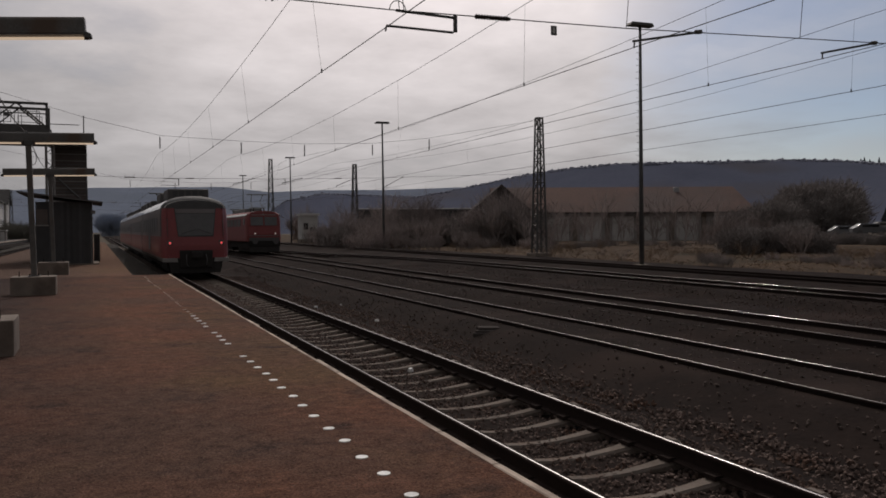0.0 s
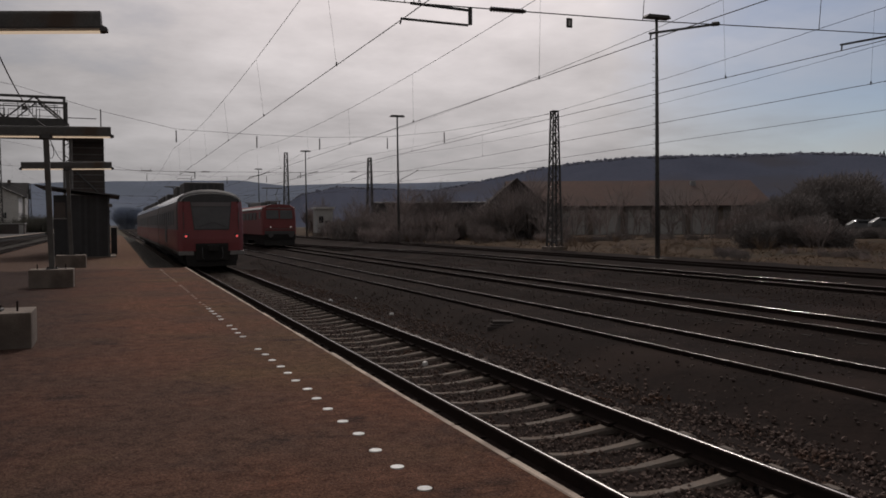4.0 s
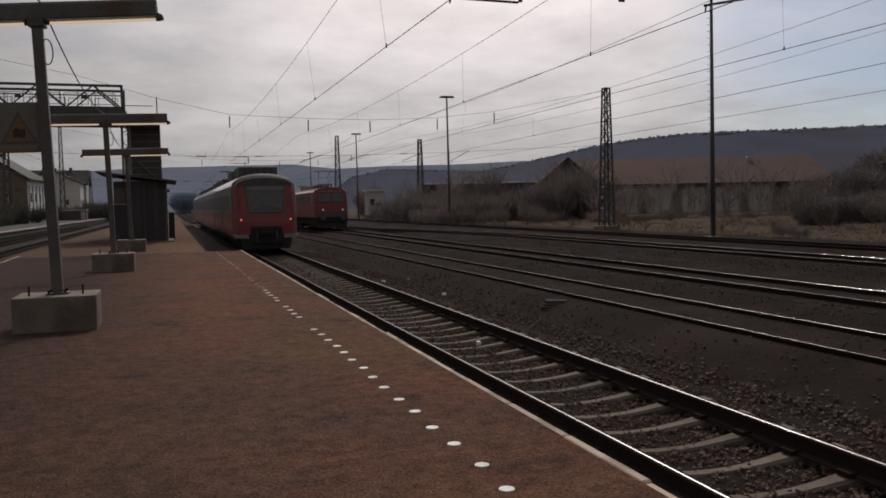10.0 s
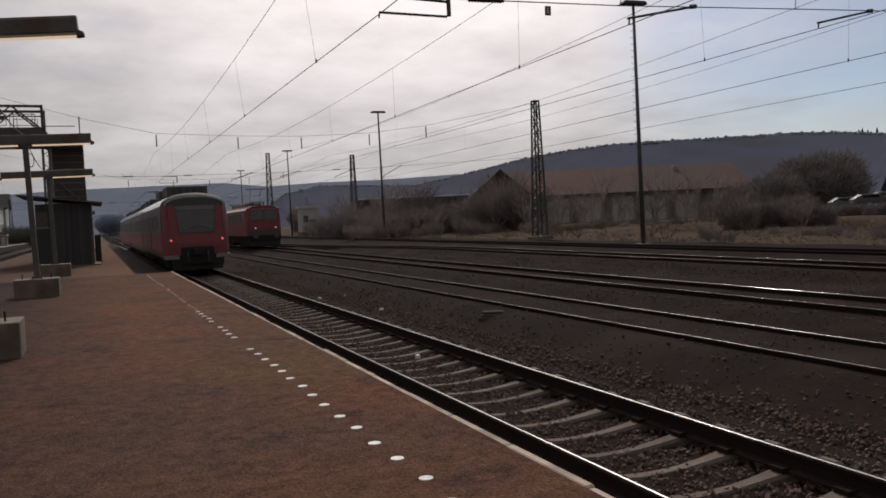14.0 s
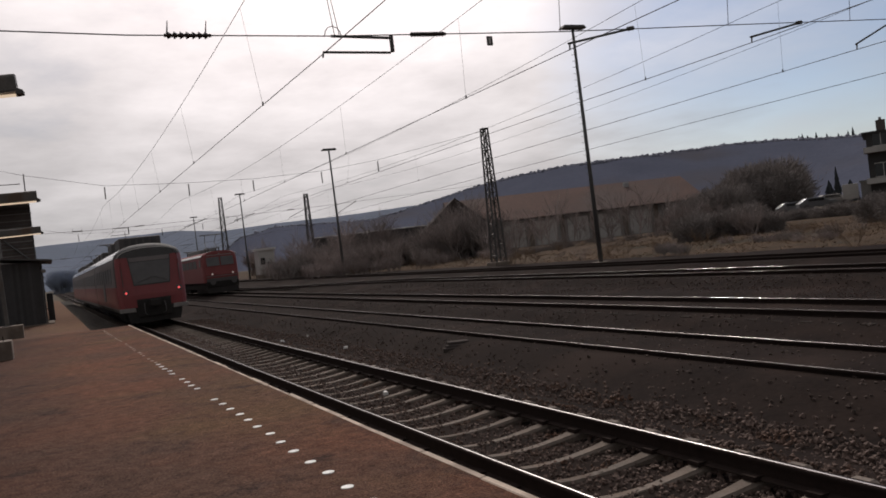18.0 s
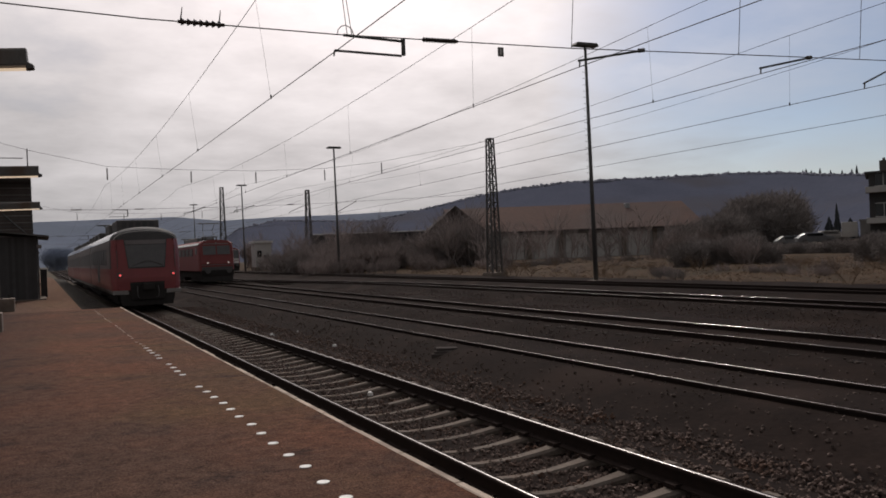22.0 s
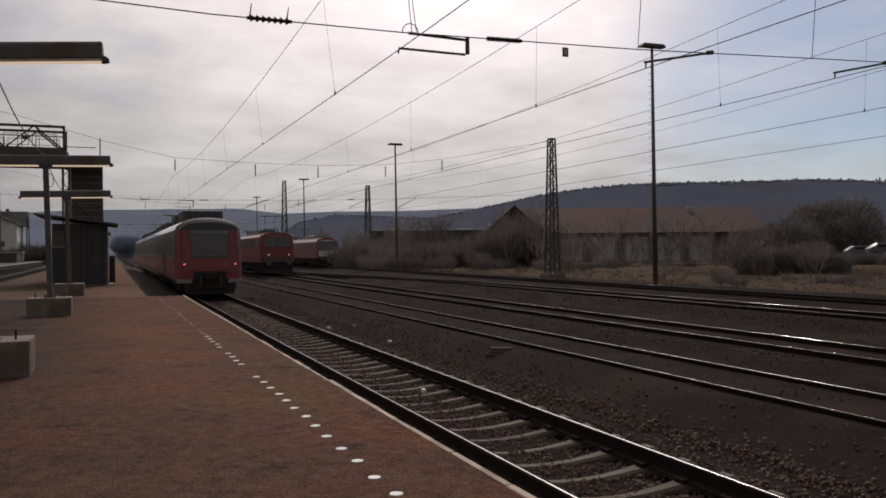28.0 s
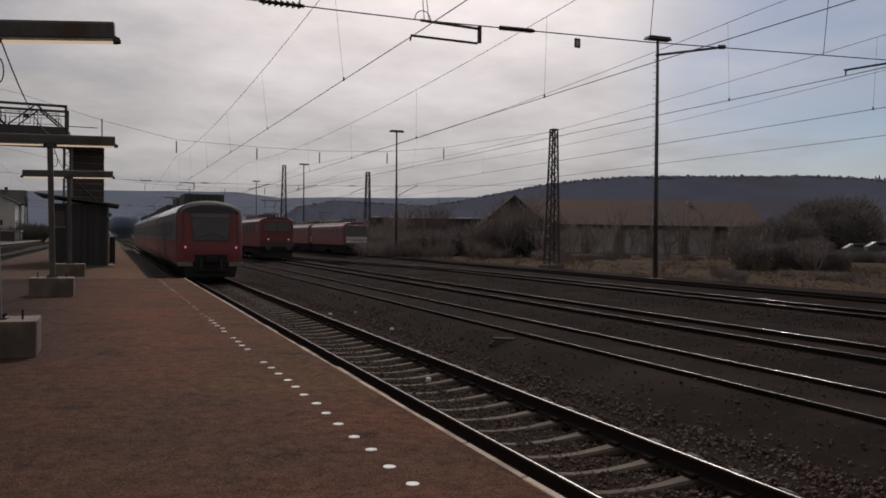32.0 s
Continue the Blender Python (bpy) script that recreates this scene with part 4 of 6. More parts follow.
def overhead():
    for x in WIRES:
        t = thing("overhead_line", "thin contact wire hung by droppers from a sagging carrier wire", "overhead line", (x, 12.6, 5.27), group="overhead lines")
        t_in = Matrix.Translation((-x, -12.6, -5.27))
        lift = {4.28: (-0.16, 0.14), 13.30: (0.25, 0.10), 17.0: (0, -0.2), 21.2: (0, 0.12)}.get(x, (0, 0))
        a0, b0, zc = STAGGER.get(x, (0.10, -0.10, 5.27))
        zig = [(y, a0 if i % 2 else b0) for i, y in enumerate(SPANS)]
        off = lambda y: float(np.interp(y, [q[0] for q in zig], [q[1] for q in zig]))
        g = Geo()
        g.line([t_in @ Vector((x + o, y, zc)) for y, o in zig], 0.0082)
        part("contact_wire", g.mesh("contact_wire", M["wire"]), t)
        ys = [y for y in np.arange(-42, 225.1, 3.0)]
        g = Geo().line([t_in @ Vector((x + lift[0], y, messenger(y) + lift[1])) for y in ys], 0.0068, n=4)
        part("carrier_wire", g.mesh("carrier_wire", M["wire"]), t)
        for a, b in zip(SPANS, SPANS[1:]):
            thin = 0.0032 if x < 10 else 0.0026
            if b > 130:
                continue
            for s in (0.085, 0.26, 0.42, 0.58, 0.74, 0.90) if x < 12 else ((0.067, 0.5) if x < 15 else (0.042, 0.5)):
                y = a + s * (b - a)
                o = off(y)
                g = Geo().line([t_in @ Vector((x + lift[0], y, messenger(y) + lift[1])), t_in @ Vector((x + o, y, zc))], thin, n=4)
                g.tube(t_in @ Vector((x + o, y, zc - 0.02)), t_in @ Vector((x + o, y, zc + 0.06)), 0.018, n=5)
                part("dropper", g.mesh("dropper", M["wire"]), t)
    # cross-spans: a guide rope over all tracks, with steady arms
    for y in SPANS[1:4]:
        t = thing("cross_span", "rope across all tracks with insulators and steady arms", "cross span", (0, y, 5.5), group="cross spans")
        low = [(-21, 6.4), (-5, 5.72), (1.4, 5.52), (4.4, 5.52), (8.9, 5.62), (13.9, 5.82), (20, 6.05), (34.8, 6.7)]
        if y > 60:
            low = [(-19.4, 6.6), (-5, 5.9), (4, 5.75), (13, 5.85), (20, 6.05), (34.8, 6.7)]
        g = Geo().line([(x, 0, z - 5.5) for x, z in low], 0.010)
        part("guide_rope", g.mesh("guide_rope", M["wire"]), t)
        if y < 20:
            up = [(-21, 12.5), (0, 9.6), (8, 8.9), (16, 9.3), (34.8, 11.6)]
        else:
            up = [(x, z) for x, z in ROPE2]
        g = Geo().line([(x, 0, z - 5.5) for x, z in up], 0.012)
        part("carrier_rope", g.mesh("carrier_rope", M["wire"]), t)
        rope = lambda pts, x: float(np.interp(x, [p[0] for p in pts], [p[1] for p in pts]))
        spots = ((1.92, 2.6), (5.9, 6.56)) if y < 20 else ((1.9, 2.6), (6.0, 6.6), (17.0, 17.6))
        for a, b in spots:
            g = Geo()
            insulator(g, (a, 0, rope(low, a) - 5.5), (b, 0, rope(low, b) - 5.5), 0.058 if a < 4 else 0.045, 7 if a < 4 else 12)
            if a < 4:
                for e in (a + 0.04, b - 0.08):
                    g.tube((e, 0, rope(low, e) - 5.5), (e + 0.03, 0, rope(low, e) - 5.28), 0.014, 0.006, 5)
            part("insulator", g.mesh("insulator", M["insul"]), t, "brown ribbed insulator")
        for i, x in enumerate(WIRES[:5]):
            zr = rope(low, x + 1.2) - 5.5
            g = Geo()
            s = 1.0 if i != 0 else 0.85
            if i == 0:
                g.tube((x + 0.22, 0, rope(low, x) - 5.5), (x + 1.26, 0, zr - 0.05), 0.026, n=6)
                g.tube((x + 1.26, 0, zr), (x + 1.26, 0, -0.24), 0.035, n=6)
                g.tube((x + 1.22, 0, -0.25), (x + 0.06, 0, -0.24), 0.020, n=6)
                g.tube((x + 0.06, 0, -0.23), (x + 0.04, 0, -0.33), 0.014, n=5)
            else:
                a0, b0, zc = STAGGER.get(x, (0.10, -0.10, 5.27))
                xa, zc = x + (a0 if SPANS.index(y) % 2 else b0), zc - 5.5
                g.tube((xa + 1.52, 0, zr + 0.02), (xa, 0, zc + 0.12), 0.022, n=6)
                g.tube((xa + 1.42, 0, zr + 0.01), (xa + 1.55, 0, zr + 0.03), 0.045, n=6)
                g.tube((xa + 0.04, 0, zc + 0.14), (xa + 0.02, 0, zc), 0.016, n=5)
            part("steady_arm", g.mesh("steady_arm", M["steel"]), t, "steel steady arm holding the contact wire")
            g = Geo()
            if y > 20:
                xh = (4.3, 9.98, 14.7, 20.1, 24.9, 29.5)[i]
                zt = rope(up, xh)
                insulator(g, (xh, 0, zt - 5.5 - 0.1), (xh, 0, zt - 5.5 - 0.95), 0.07)
                part("hanging_insulator", g.mesh("hanging_insulator", M["insul"]), t)
            else:
                g.line([(x, 0, 1.82), (x, 0, rope(up, x) - 5.5)], 0.012)
                g.line([(x - 0.06 if i else x + 0.1, 0, 1.82), (x - 0.2 if i else x + 0.28, 0, rope(low, x) - 5.5)], 0.007)
                if i == 0:
                    g.line([(x + 0.12, 0, 1.82), (x + 0.36, 0, 0.02)], 0.007)
                    g.line([(x + 0.25 + 0.14 * math.cos(a), 0, 0.02 + 0.16 * math.sin(a)) for a in np.linspace(0, 3.14, 7)], 0.008)
                part("hanger", g.mesh("hanger", M["wire"]), t)
        if y < 20:
            g = Geo().box(7.36, 7.47, -0.01, 0.01, -0.13, 0.03)
            tag = part("number_plate", g.mesh("number_plate", M["black"]), t, "small dark tag on the rope")
            part("plate_mark", bx(7.39, 7.43, -0.014, -0.0101, -0.10, 0.0).mesh("plate_mark", M["white"]), tag)
    # short cross-beams with hanging arms, far along the line
    for y in (171.0, 225.0):
        t = thing("cross_span", "far cross rope with short hanging arms", "cross span", (0, y, 6), group="cross spans")
        part("guide_rope", Geo().line([(-16.5, 0, 1), (4, 0, 0), (15, 0, 0.1), (33, 0, 1)], 0.014).mesh("guide_rope", M["wire"]), t)
        for x in WIRES[:5]:
            part("steady_arm", Geo().tube((x, 0, -0.6), (x + 2.2, 0, -0.1), 0.035).mesh("steady_arm", M["steel"]), t)


# ---- trains ----
def section(w, top, low=0.62):
    """A body section, from the lower right round over the curved roof to the lower left."""
    right = [(w * 0.95, low), (w * 0.985, 0.80), (w * 0.995, 1.02), (w, 1.75), (w * 0.998, 2.65), (w * 0.98, 3.0)]
    for i in range(7):
        a = radians(15 + 12.5 * i)
        right.append((0.98 * w * max(math.cos(a), 0.0) ** 0.92 if i < 6 else 0.0, 3.0 + (top - 3.0) * math.sin(a)))
    return right + [(-x, z) for x, z in reversed(right[:-1])]


def car_paint(a, j):
    """0 red, 1 roof shoulder paled for sky gleam, 2 grey skirt, 3 dark window band, 4 grey roof."""
    j = min(j, 23 - j)
    return 0 if j < 0 else 2 if j == 0 else 3 if j in (3, 4) else 0 if j < 5 else 1 if j < 8 else 4


def railcar():
    """A red electric multiple unit that stands with its tail towards the platform's near end."""
    y0, cx = 38.0, 4.10
    t = thing("railcar_train", "red electric multiple unit with lit tail lights, standing at the platform", "train", (cx, y0, 0))
    prof = [(0.00, 1.22, 3.26), (0.03, 1.30, 3.36), (0.10, 1.375, 3.44), (0.22, 1.42, 3.50), (0.45, 1.45, 3.55), (0.9, 1.46, 3.58), (16.2, 1.46, 3.61)]
    bulge = lambda x, z: max(0.0, z - 1.3) * 0.16 + 0.10 * (abs(x) / 1.2) ** 3
    face = lambda x, z, d=0.0: (x, bulge(x, z) - d, z)
    rings = [[(x, y + bulge(x, z) * (1 if y < 0.5 else 0.6 if y < 1 else 0), z) for x, z in section(w, top)] for y, w, top in prof]

    def paint(a, j):
        k = car_paint(a, j)
        if a < 4:
            k = 4 if k in (1, 4) or (k == 3 and a > 2) else 0 if k == 3 else k
        return k

    coats = (M["red"], M["roof"], M["strip"], M["band"], M["dome"], M["underside"])
    body = Geo().loft(rings, paint, caps=False)
    # the curved tail face
    edge = sorted((z, x) for x, z in section(*prof[0][1:])[:13])
    half = lambda z: float(np.interp(z, [e[0] for e in edge], [e[1] for e in edge]))
    rows = [0.62, 0.80, 0.95, 1.14, 1.3, 1.5, 1.74, 2.0, 2.3, 2.65, 2.9, 3.0, 3.06, 3.12, 3.18, 3.22, 3.245]
    cols = np.linspace(-1, 1, 25)
    for za, zb in zip(rows, rows[1:]):
        for ua, ub in zip(cols, cols[1:]):
            mid = abs(ua + ub) / 2 * half((za + zb) / 2)
            k = 5 if zb < 1.15 and mid < 0.74 else 2 if zb < 0.81 else 4 if za > 2.95 else 0
            body.face([face(ua * half(za), za), face(ub * half(za), za), face(ub * half(zb), zb), face(ua * half(zb), zb)], k)
    me = body.mesh("car_body", *coats, smooth=True)
    bm = bmesh.new()
    bm.from_mesh(me)
    bmesh.ops.remove_doubles(bm, verts=bm.verts, dist=0.004)
    bm.to_mesh(me)
    bm.free()
    car = part("car_body", me, t, "red car body, grey roof front, shoulders paled for sky gleam")

    def panel(name, za, zb, wa, wb, off, mtl, label, parent=None, x0=-1.0, x1=1.0, nz=3):
        """A thin panel that follows the curve of the tail face; half-widths wa below and wb above."""
        g = Geo()
        us, vs = np.linspace(x0, x1, 11), np.linspace(0, 1, nz + 1)
        at = lambda u, v, d: face(u * (wa + (wb - wa) * v), za + (zb - za) * v, d)
        for a, b in zip(us, us[1:]):
            for c, d in zip(vs, vs[1:]):
                g.face([at(a, c, off), at(b, c, off), at(b, d, off), at(a, d, off)])
            for v in (0, 1):
                g.face([at(a, v, 0), at(b, v, 0), at(b, v, off), at(a, v, off)])
        for u in (x0, x1):
            g.face([at(u, 0, 0), at(u, 1, 0), at(u, 1, off), at(u, 0, off)])
        return part(name, g.mesh(name, mtl, smooth=False), parent or car, label)

    panel("windscreen_frame", 1.74, 3.02, 0.76, 0.90, 0.012, M["dome"], "dark grey surround of the windscreen")
    screen = panel("windscreen", 1.79, 2.76, 0.72, 0.85, 0.024, M["grimeglass"], "dark grimy windscreen")
    panel("destination_display", 2.79, 2.97, 0.83, 0.86, 0.026, M["band"], "unlit grey display panel")
    panel("dashboard_band", 2.10, 2.17, 0.66, 0.67, 0.030, M["galv"], "dull grey band across the windscreen", screen)
    for xa, za, xb, zb in ((-0.62, 1.86, 0.02, 2.07), (0.66, 1.86, 0.06, 2.09)):
        part("wiper", Geo().tube(face(xa, za, 0.045), face(xb, zb, 0.045), 0.012, n=5).mesh("wiper", M["black"]), car)
    panel("nose_panel", 1.16, 1.68, 0.98, 1.0, 0.010, M["red"], "duller red nose panel")
    panel("nose_badge", 1.26, 1.40, 0.17, 0.17, 0.016, M["oldred"], "faded pale badge")
    for s in (-1, 1):
        y = bulge(1.10, 1.46)
        lamp = part("light_housing", rounded(bx(s * 1.10 - 0.12, s * 1.10 + 0.12, y - 0.03, y + 0.16, 1.35, 1.58).mesh("light_housing", M["black"]), 0.03), car)
        part("tail_light", Geo().tube((s * 1.10, y - 0.045, 1.46), (s * 1.10, y - 0.02, 1.46), 0.052, n=12).mesh("tail_light", M["taillight"]), lamp, "lit red tail light")
        part("corner_strip", rounded(bx(s * 1.08 - 0.34, s * 1.08 + 0.34, y - 0.05, y + 0.16, 0.62, 0.79).mesh("corner_strip", M["strip"]), 0.02), car, "pale grey lower corner strip")
        part("hand_rail", Geo().tube(face(s * 1.19, 1.75, 0.03), face(s * 1.19, 2.55, 0.03), 0.014, n=5).mesh("hand_rail", M["black"]), car)
    # white cord added as the bright line where the roof edge catches sky
    part("roof_rim", Geo().line([(x * 1.008, y - 0.01, z + 0.012) for x, y, z in rings[1][5:20]], 0.015).mesh("roof_rim", M["white"]), car, "thin white line for the gleam round the roof front")
    part("coupler_recess", rounded(bx(-0.70, 0.70, -0.05, 0.2, 0.36, 1.12).mesh("coupler_recess", M["underside"]), 0.05), car, "black recess round the coupler")
    part("coupler", rounded(bx(-0.22, 0.22, -0.55, 0.3, 0.80, 1.08).mesh("coupler", M["underside"]), 0.05), car, "black automatic coupler")
    for x in (-0.42, 0.42):
        part("brake_hose", Geo().line([(x, -0.06, 0.95), (x * 1.05, -0.22, 0.72), (x, -0.18, 0.50), (x * 0.8, -0.08, 0.44)], 0.022).mesh("brake_hose", M["black"]), car)
    part("apron", Geo().loft([[(-1.05, 0.05, 0.13), (1.05, 0.05, 0.13), (1.15, 0.08, 0.62), (-1.15, 0.08, 0.62)], [(-1.05, 0.5, 0.13), (1.05, 0.5, 0.13), (1.15, 0.5, 0.62), (-1.15, 0.5, 0.62)]]).mesh("apron", M["underside"]), car, "black apron")
    for s in (-1, 1):
        for y in np.arange(2.6, 15.5, 1.75):
            door = abs(y - 7.85) < 0.5
            z0 = 1.05 if door else 1.95
            part("side_door" if door else "side_window", bx(s * 1.462 - 0.012, s * 1.462 + 0.012, y, y + 1.45, z0, 2.62).mesh("side_window", M["grimeglass"]), car)
    for y in (4.2, 9.0):
        unit = part("air_conditioner", rounded(bx(-0.96, 0.88, y - 1.6, y + 1.2, 3.45, 3.97).mesh("air_conditioner", M["black"]), 0.06), t, "dark roof-top air conditioner")
        for i in range(5):
            part("vent_slat", bx(-0.75 + i * 0.30, -0.55 + i * 0.30, y - 1.615, y - 1.595, 3.62, 3.88).mesh("vent_slat", M["dome"]), unit)
    # the cars ahead
    for k in range(1, 4):
        g = Geo()
        a = 16.2 + (k - 1) * 16.4
        g.loft([[(x * 0.9, a, z) for x, z in section(1.44, 3.5)], [(x * 0.9, a + 0.4, z) for x, z in section(1.44, 3.5)]], 3)
        g.loft([[(x, y, z) for x, z in section(1.46, 3.61)] for y in (a + 0.4, a + 16.4)], car_paint)
        c = part("car_body", g.mesh("car_body", *coats), t, "red car body with roof shoulders paled for sky gleam")
        for y in np.arange(a + 1.2, a + 15, 1.75):
            part("side_window", bx(-1.474, -1.45, y, y + 1.45, 1.95, 2.62).mesh("side_window", M["grimeglass"]), c)
        if k == 1:
            p = Geo().tube((-0.4, a + 5, 3.9), (0.4, a + 4, 4.5), 0.04).tube((0.4, a + 5, 3.9), (-0.4, a + 4, 4.5), 0.04).tube((-0.8, a + 4, 4.5), (0.8, a + 4, 4.5), 0.04)
            part("pantograph", p.mesh("pantograph", M["black"]), t, "folded pantograph")
        for y in (a + 2, a + 6, a + 9, a + 13):
            part("roof_box", rounded(bx(-0.8, 0.8, y, y + 1.8, 3.5, 3.86 + 0.08 * (k % 2)).mesh("roof_box", M["black"]), 0.05, 1), t, "dark roof equipment box")
    # running gear
    wheel = Geo().tube((-0.07, 0, 0.42), (0.07, 0, 0.42), 0.42, n=18).mesh("wheel", M["railside"])
    for y in (1.9, 4.1, 15.2, 17.2, 31.6, 33.6, 48, 50):
        for s in (-0.7535, 0.7535):
            part("wheel", wheel, t, "", pose(s, y, 0.0))
    # bogie boxes at full width, which also stand in for shade under the car
    for y in (0.9, 14.0, 30.5, 47.0):
        part("bogie_frame", rounded(bx(-1.1, 1.1, y, y + 4.2, 0.14, 0.55).mesh("bogie_frame", M["underside"]), 0.04, 1), t, "black bogie frame, boxed out for the shade beneath")
    part("underframe", bx(-1.2, 1.2, 0.6, 65, 0.35, 0.72).mesh("underframe", M["underside"]), t, "dark underframe boxes")
    return t


def loco(x, y, kind, follow=False):
    """An electric locomotive with its front towards -y."""
    old = kind == "old"
    label = "older faded red electric locomotive with two lit lamps" if old else "red electric locomotive with a dark front and pale band, rolling in"
    t = thing("locomotive", label, "locomotive", (x, y, 0), group="" if old else "arriving locomotives")
    L, w, top = 17.0, 1.48, 3.68 if old else 3.75
    red = M["oldred"] if old else M["red"]
    prof = [(0.0, w * 0.90, 1.0), (0.12, w * 0.95, 1.0), (0.45, w, 1.0), (L - 0.45, w, 1.0), (L, w * 0.92, 1.0)]
    low = 1.05

    def ring(yy, ww, lean):
        pts = [(ww, low), (ww, 1.7), (ww, 2.5), (ww * 0.985, 3.05), (ww * 0.93, 3.38), (ww * 0.75, top - 0.10), (ww * 0.4, top - 0.02), (0, top)]
        pts = pts + [(-a, b) for a, b in reversed(pts[:-1])]
        return [(a, yy + lean * max(0, b - 1.9), b) for a, b in pts]

    rings = [ring(yy, ww, 0.22 if i < 2 else (0.10 if i == 2 else (-0.2 if i == 4 else 0))) for i, (yy, ww, _) in enumerate(prof)]
    body = part("body", Geo().loft(rings, lambda a, j: 1 if 5 <= j <= 8 else 0).mesh("body", red, M["roof" if old else "strip"]), t, "red painted body with a grey roof")
    f = lambda a, b, d=0.02: (a, -d + 0.22 * max(0, b - 1.9), b)

    def plate(name, xa, xb, za, zb, mt, d=0.02, label=""):
        pts = [(xa, za), (xb, za), (xb, zb), (xa, zb)]
        return part(name, Geo().loft([[f(p, q, d) for p, q in pts], [f(p, q, d - 0.03) for p, q in pts]]).mesh(name, mt), body, label)

    if old:
        plate("windscreen", -1.12, -0.06, 2.42, 3.16, M["grimeglass"])
        plate("windscreen", 0.06, 1.12, 2.42, 3.16, M["grimeglass"])
        plate("front_stripe", -1.28, 1.28, 1.53, 1.58, M["band"], 0.015, "dull pale stripe between the lamps")
    else:
        plate("windscreen", -1.28, 1.28, 2.10, 3.32, M["grimeglass"])
        plate("front_panel", -1.25, 1.25, 1.34, 2.06, M["white"], 0.015, "grey-white front panel")
        plate("lower_front", -1.25, 1.25, 1.10, 1.31, M["black"], 0.015, "dark lower front")
        plate("roof_rim", -1.0, 1.0, 3.36, 3.44, M["white"], 0.03, "white rim over the windscreen")
    for s in (-1, 1):
        lx, lz = (s * 0.86 + 0.08, 1.72) if old else (s * 1.02, 1.50)
        part("head_lamp", Geo().tube((lx, -0.06, lz), (lx, 0.02, lz), 0.07, n=12).mesh("head_lamp", M["headlight"]), body, "lit lamp")
        part("buffer", Geo().tube((s * 0.875, -0.55, 1.05), (s * 0.875, 0.1, 1.05), 0.09, n=8).tube((s * 0.875, -0.60, 1.05), (s * 0.875, -0.54, 1.05), 0.23, n=12).mesh("buffer", M["black"]), t)
    part("upper_lamp", Geo().tube((0, 0.28, 3.38), (0, 0.42, 3.38), 0.07, n=10).mesh("upper_lamp", M["strip" if old else "headlight"]), body, "unlit upper lamp" if old else "lit upper lamp")
    if old:
        plate("roof_rim", -1.05, 1.05, 3.30, 3.36, M["strip"], 0.02, "pale rim over the windscreens")
        # lower front set darker than the body
        plate("lower_front", -1.28, 1.28, 1.08, 1.38, M["black"], 0.014, "darker lower front")
    for s in (-1, 1):
        # white strip along each roof edge
        part("roof_gutter", Geo().loft([[(s * (w - 0.11), yy, 3.36), (s * (w + 0.02), yy, 3.22), (s * (w + 0.02), yy, 3.28), (s * (w - 0.11), yy, 3.43)] for yy in (0.5, L - 0.5)]).mesh("roof_gutter", M["white"]), body, "pale roof edge")
        for yy in (1.1, L - 1.7):
            part("cab_side_window", bx(s * 1.485 - 0.02, s * 1.485 + 0.02, yy, yy + 0.6, 2.45, 3.0).mesh("cab_side_window", M["grimeglass"]), body)
    part("buffer_beam", bx(-1.35, 1.35, -0.04, 0.3, 0.62, 1.10).mesh("buffer_beam", M["underside"]), t)
    part("snow_plough", Geo().loft([[(-1.25, -0.2, 0.15), (1.25, -0.2, 0.15), (1.3, 0.0, 0.6), (-1.3, 0.0, 0.6)], [(-1.25, 0.1, 0.15), (1.25, 0.1, 0.15), (1.3, 0.2, 0.6), (-1.3, 0.2, 0.6)]]).mesh("snow_plough", M["underside"]), t)
    # wide bogie boxes double as the dark shade down to the rails
    for yy in (0.6, 10.4):
        part("bogie_frame", rounded(bx(-1.15, 1.15, yy, yy + 6.0, 0.12, 0.62).mesh("bogie_frame", M["underside"]), 0.04, 1), t, "black bogie frame, boxed out for the shade beneath")
    part("underframe", bx(-1.25, 1.25, 0.5, L - 0.5, 0.45, 1.08).mesh("underframe", M["underside"]), t)
    for yy in (2.2, 5.0, 12.0, 14.8):
        for s in (-0.7535, 0.7535):
            part("wheel", Geo().tube((s - 0.07, yy, 0.6), (s + 0.07, yy, 0.6), 0.60, n=18).mesh("wheel", M["railside"]), t)
    for s in (-1, 1):
        for i in range(5):
            part("side_grille", bx(s * 1.495 - 0.02, s * 1.495 + 0.02, 3.2 + i * 2.1, 4.8 + i * 2.1, 2.35, 3.0).mesh("side_grille", M["black" if old else "red"]), body)
    part("roof_equipment", rounded(bx(-0.75, 0.75, 5.0, 12.0, top - 0.1, top + 0.30).mesh("roof_equipment", M["black" if old else "strip"]), 0.05, 1), t, "dark roof equipment" if old else "pale roof equipment covers")
    for yy, up in ((3.2, old), (13.6, not old and not follow)):
        zz = 5.2 if up else top + 0.45
        pan = part("pantograph", bx(-0.6, 0.6, yy - 0.8, yy + 0.8, top + 0.28, top + 0.34).mesh("pantograph", M["black"]), t, "raised pantograph" if up else "folded pantograph")
        for s in (-0.5, 0.5):
            part("arm", Geo().line([(s, yy, top + 0.3), (s * 0.8, yy + 0.9, (top + 0.3 + zz) / 2), (s, yy, zz)], 0.028).mesh("arm", M["black"]), pan)
        for dy, dz in ((0, 0), (0.25, -0.03)):
            part("contact_strip", Geo().tube((-0.9, yy + dy, zz + dz), (0.9, yy + dy, zz + dz), 0.028, n=5).mesh("contact_strip", M["black"]), pan)
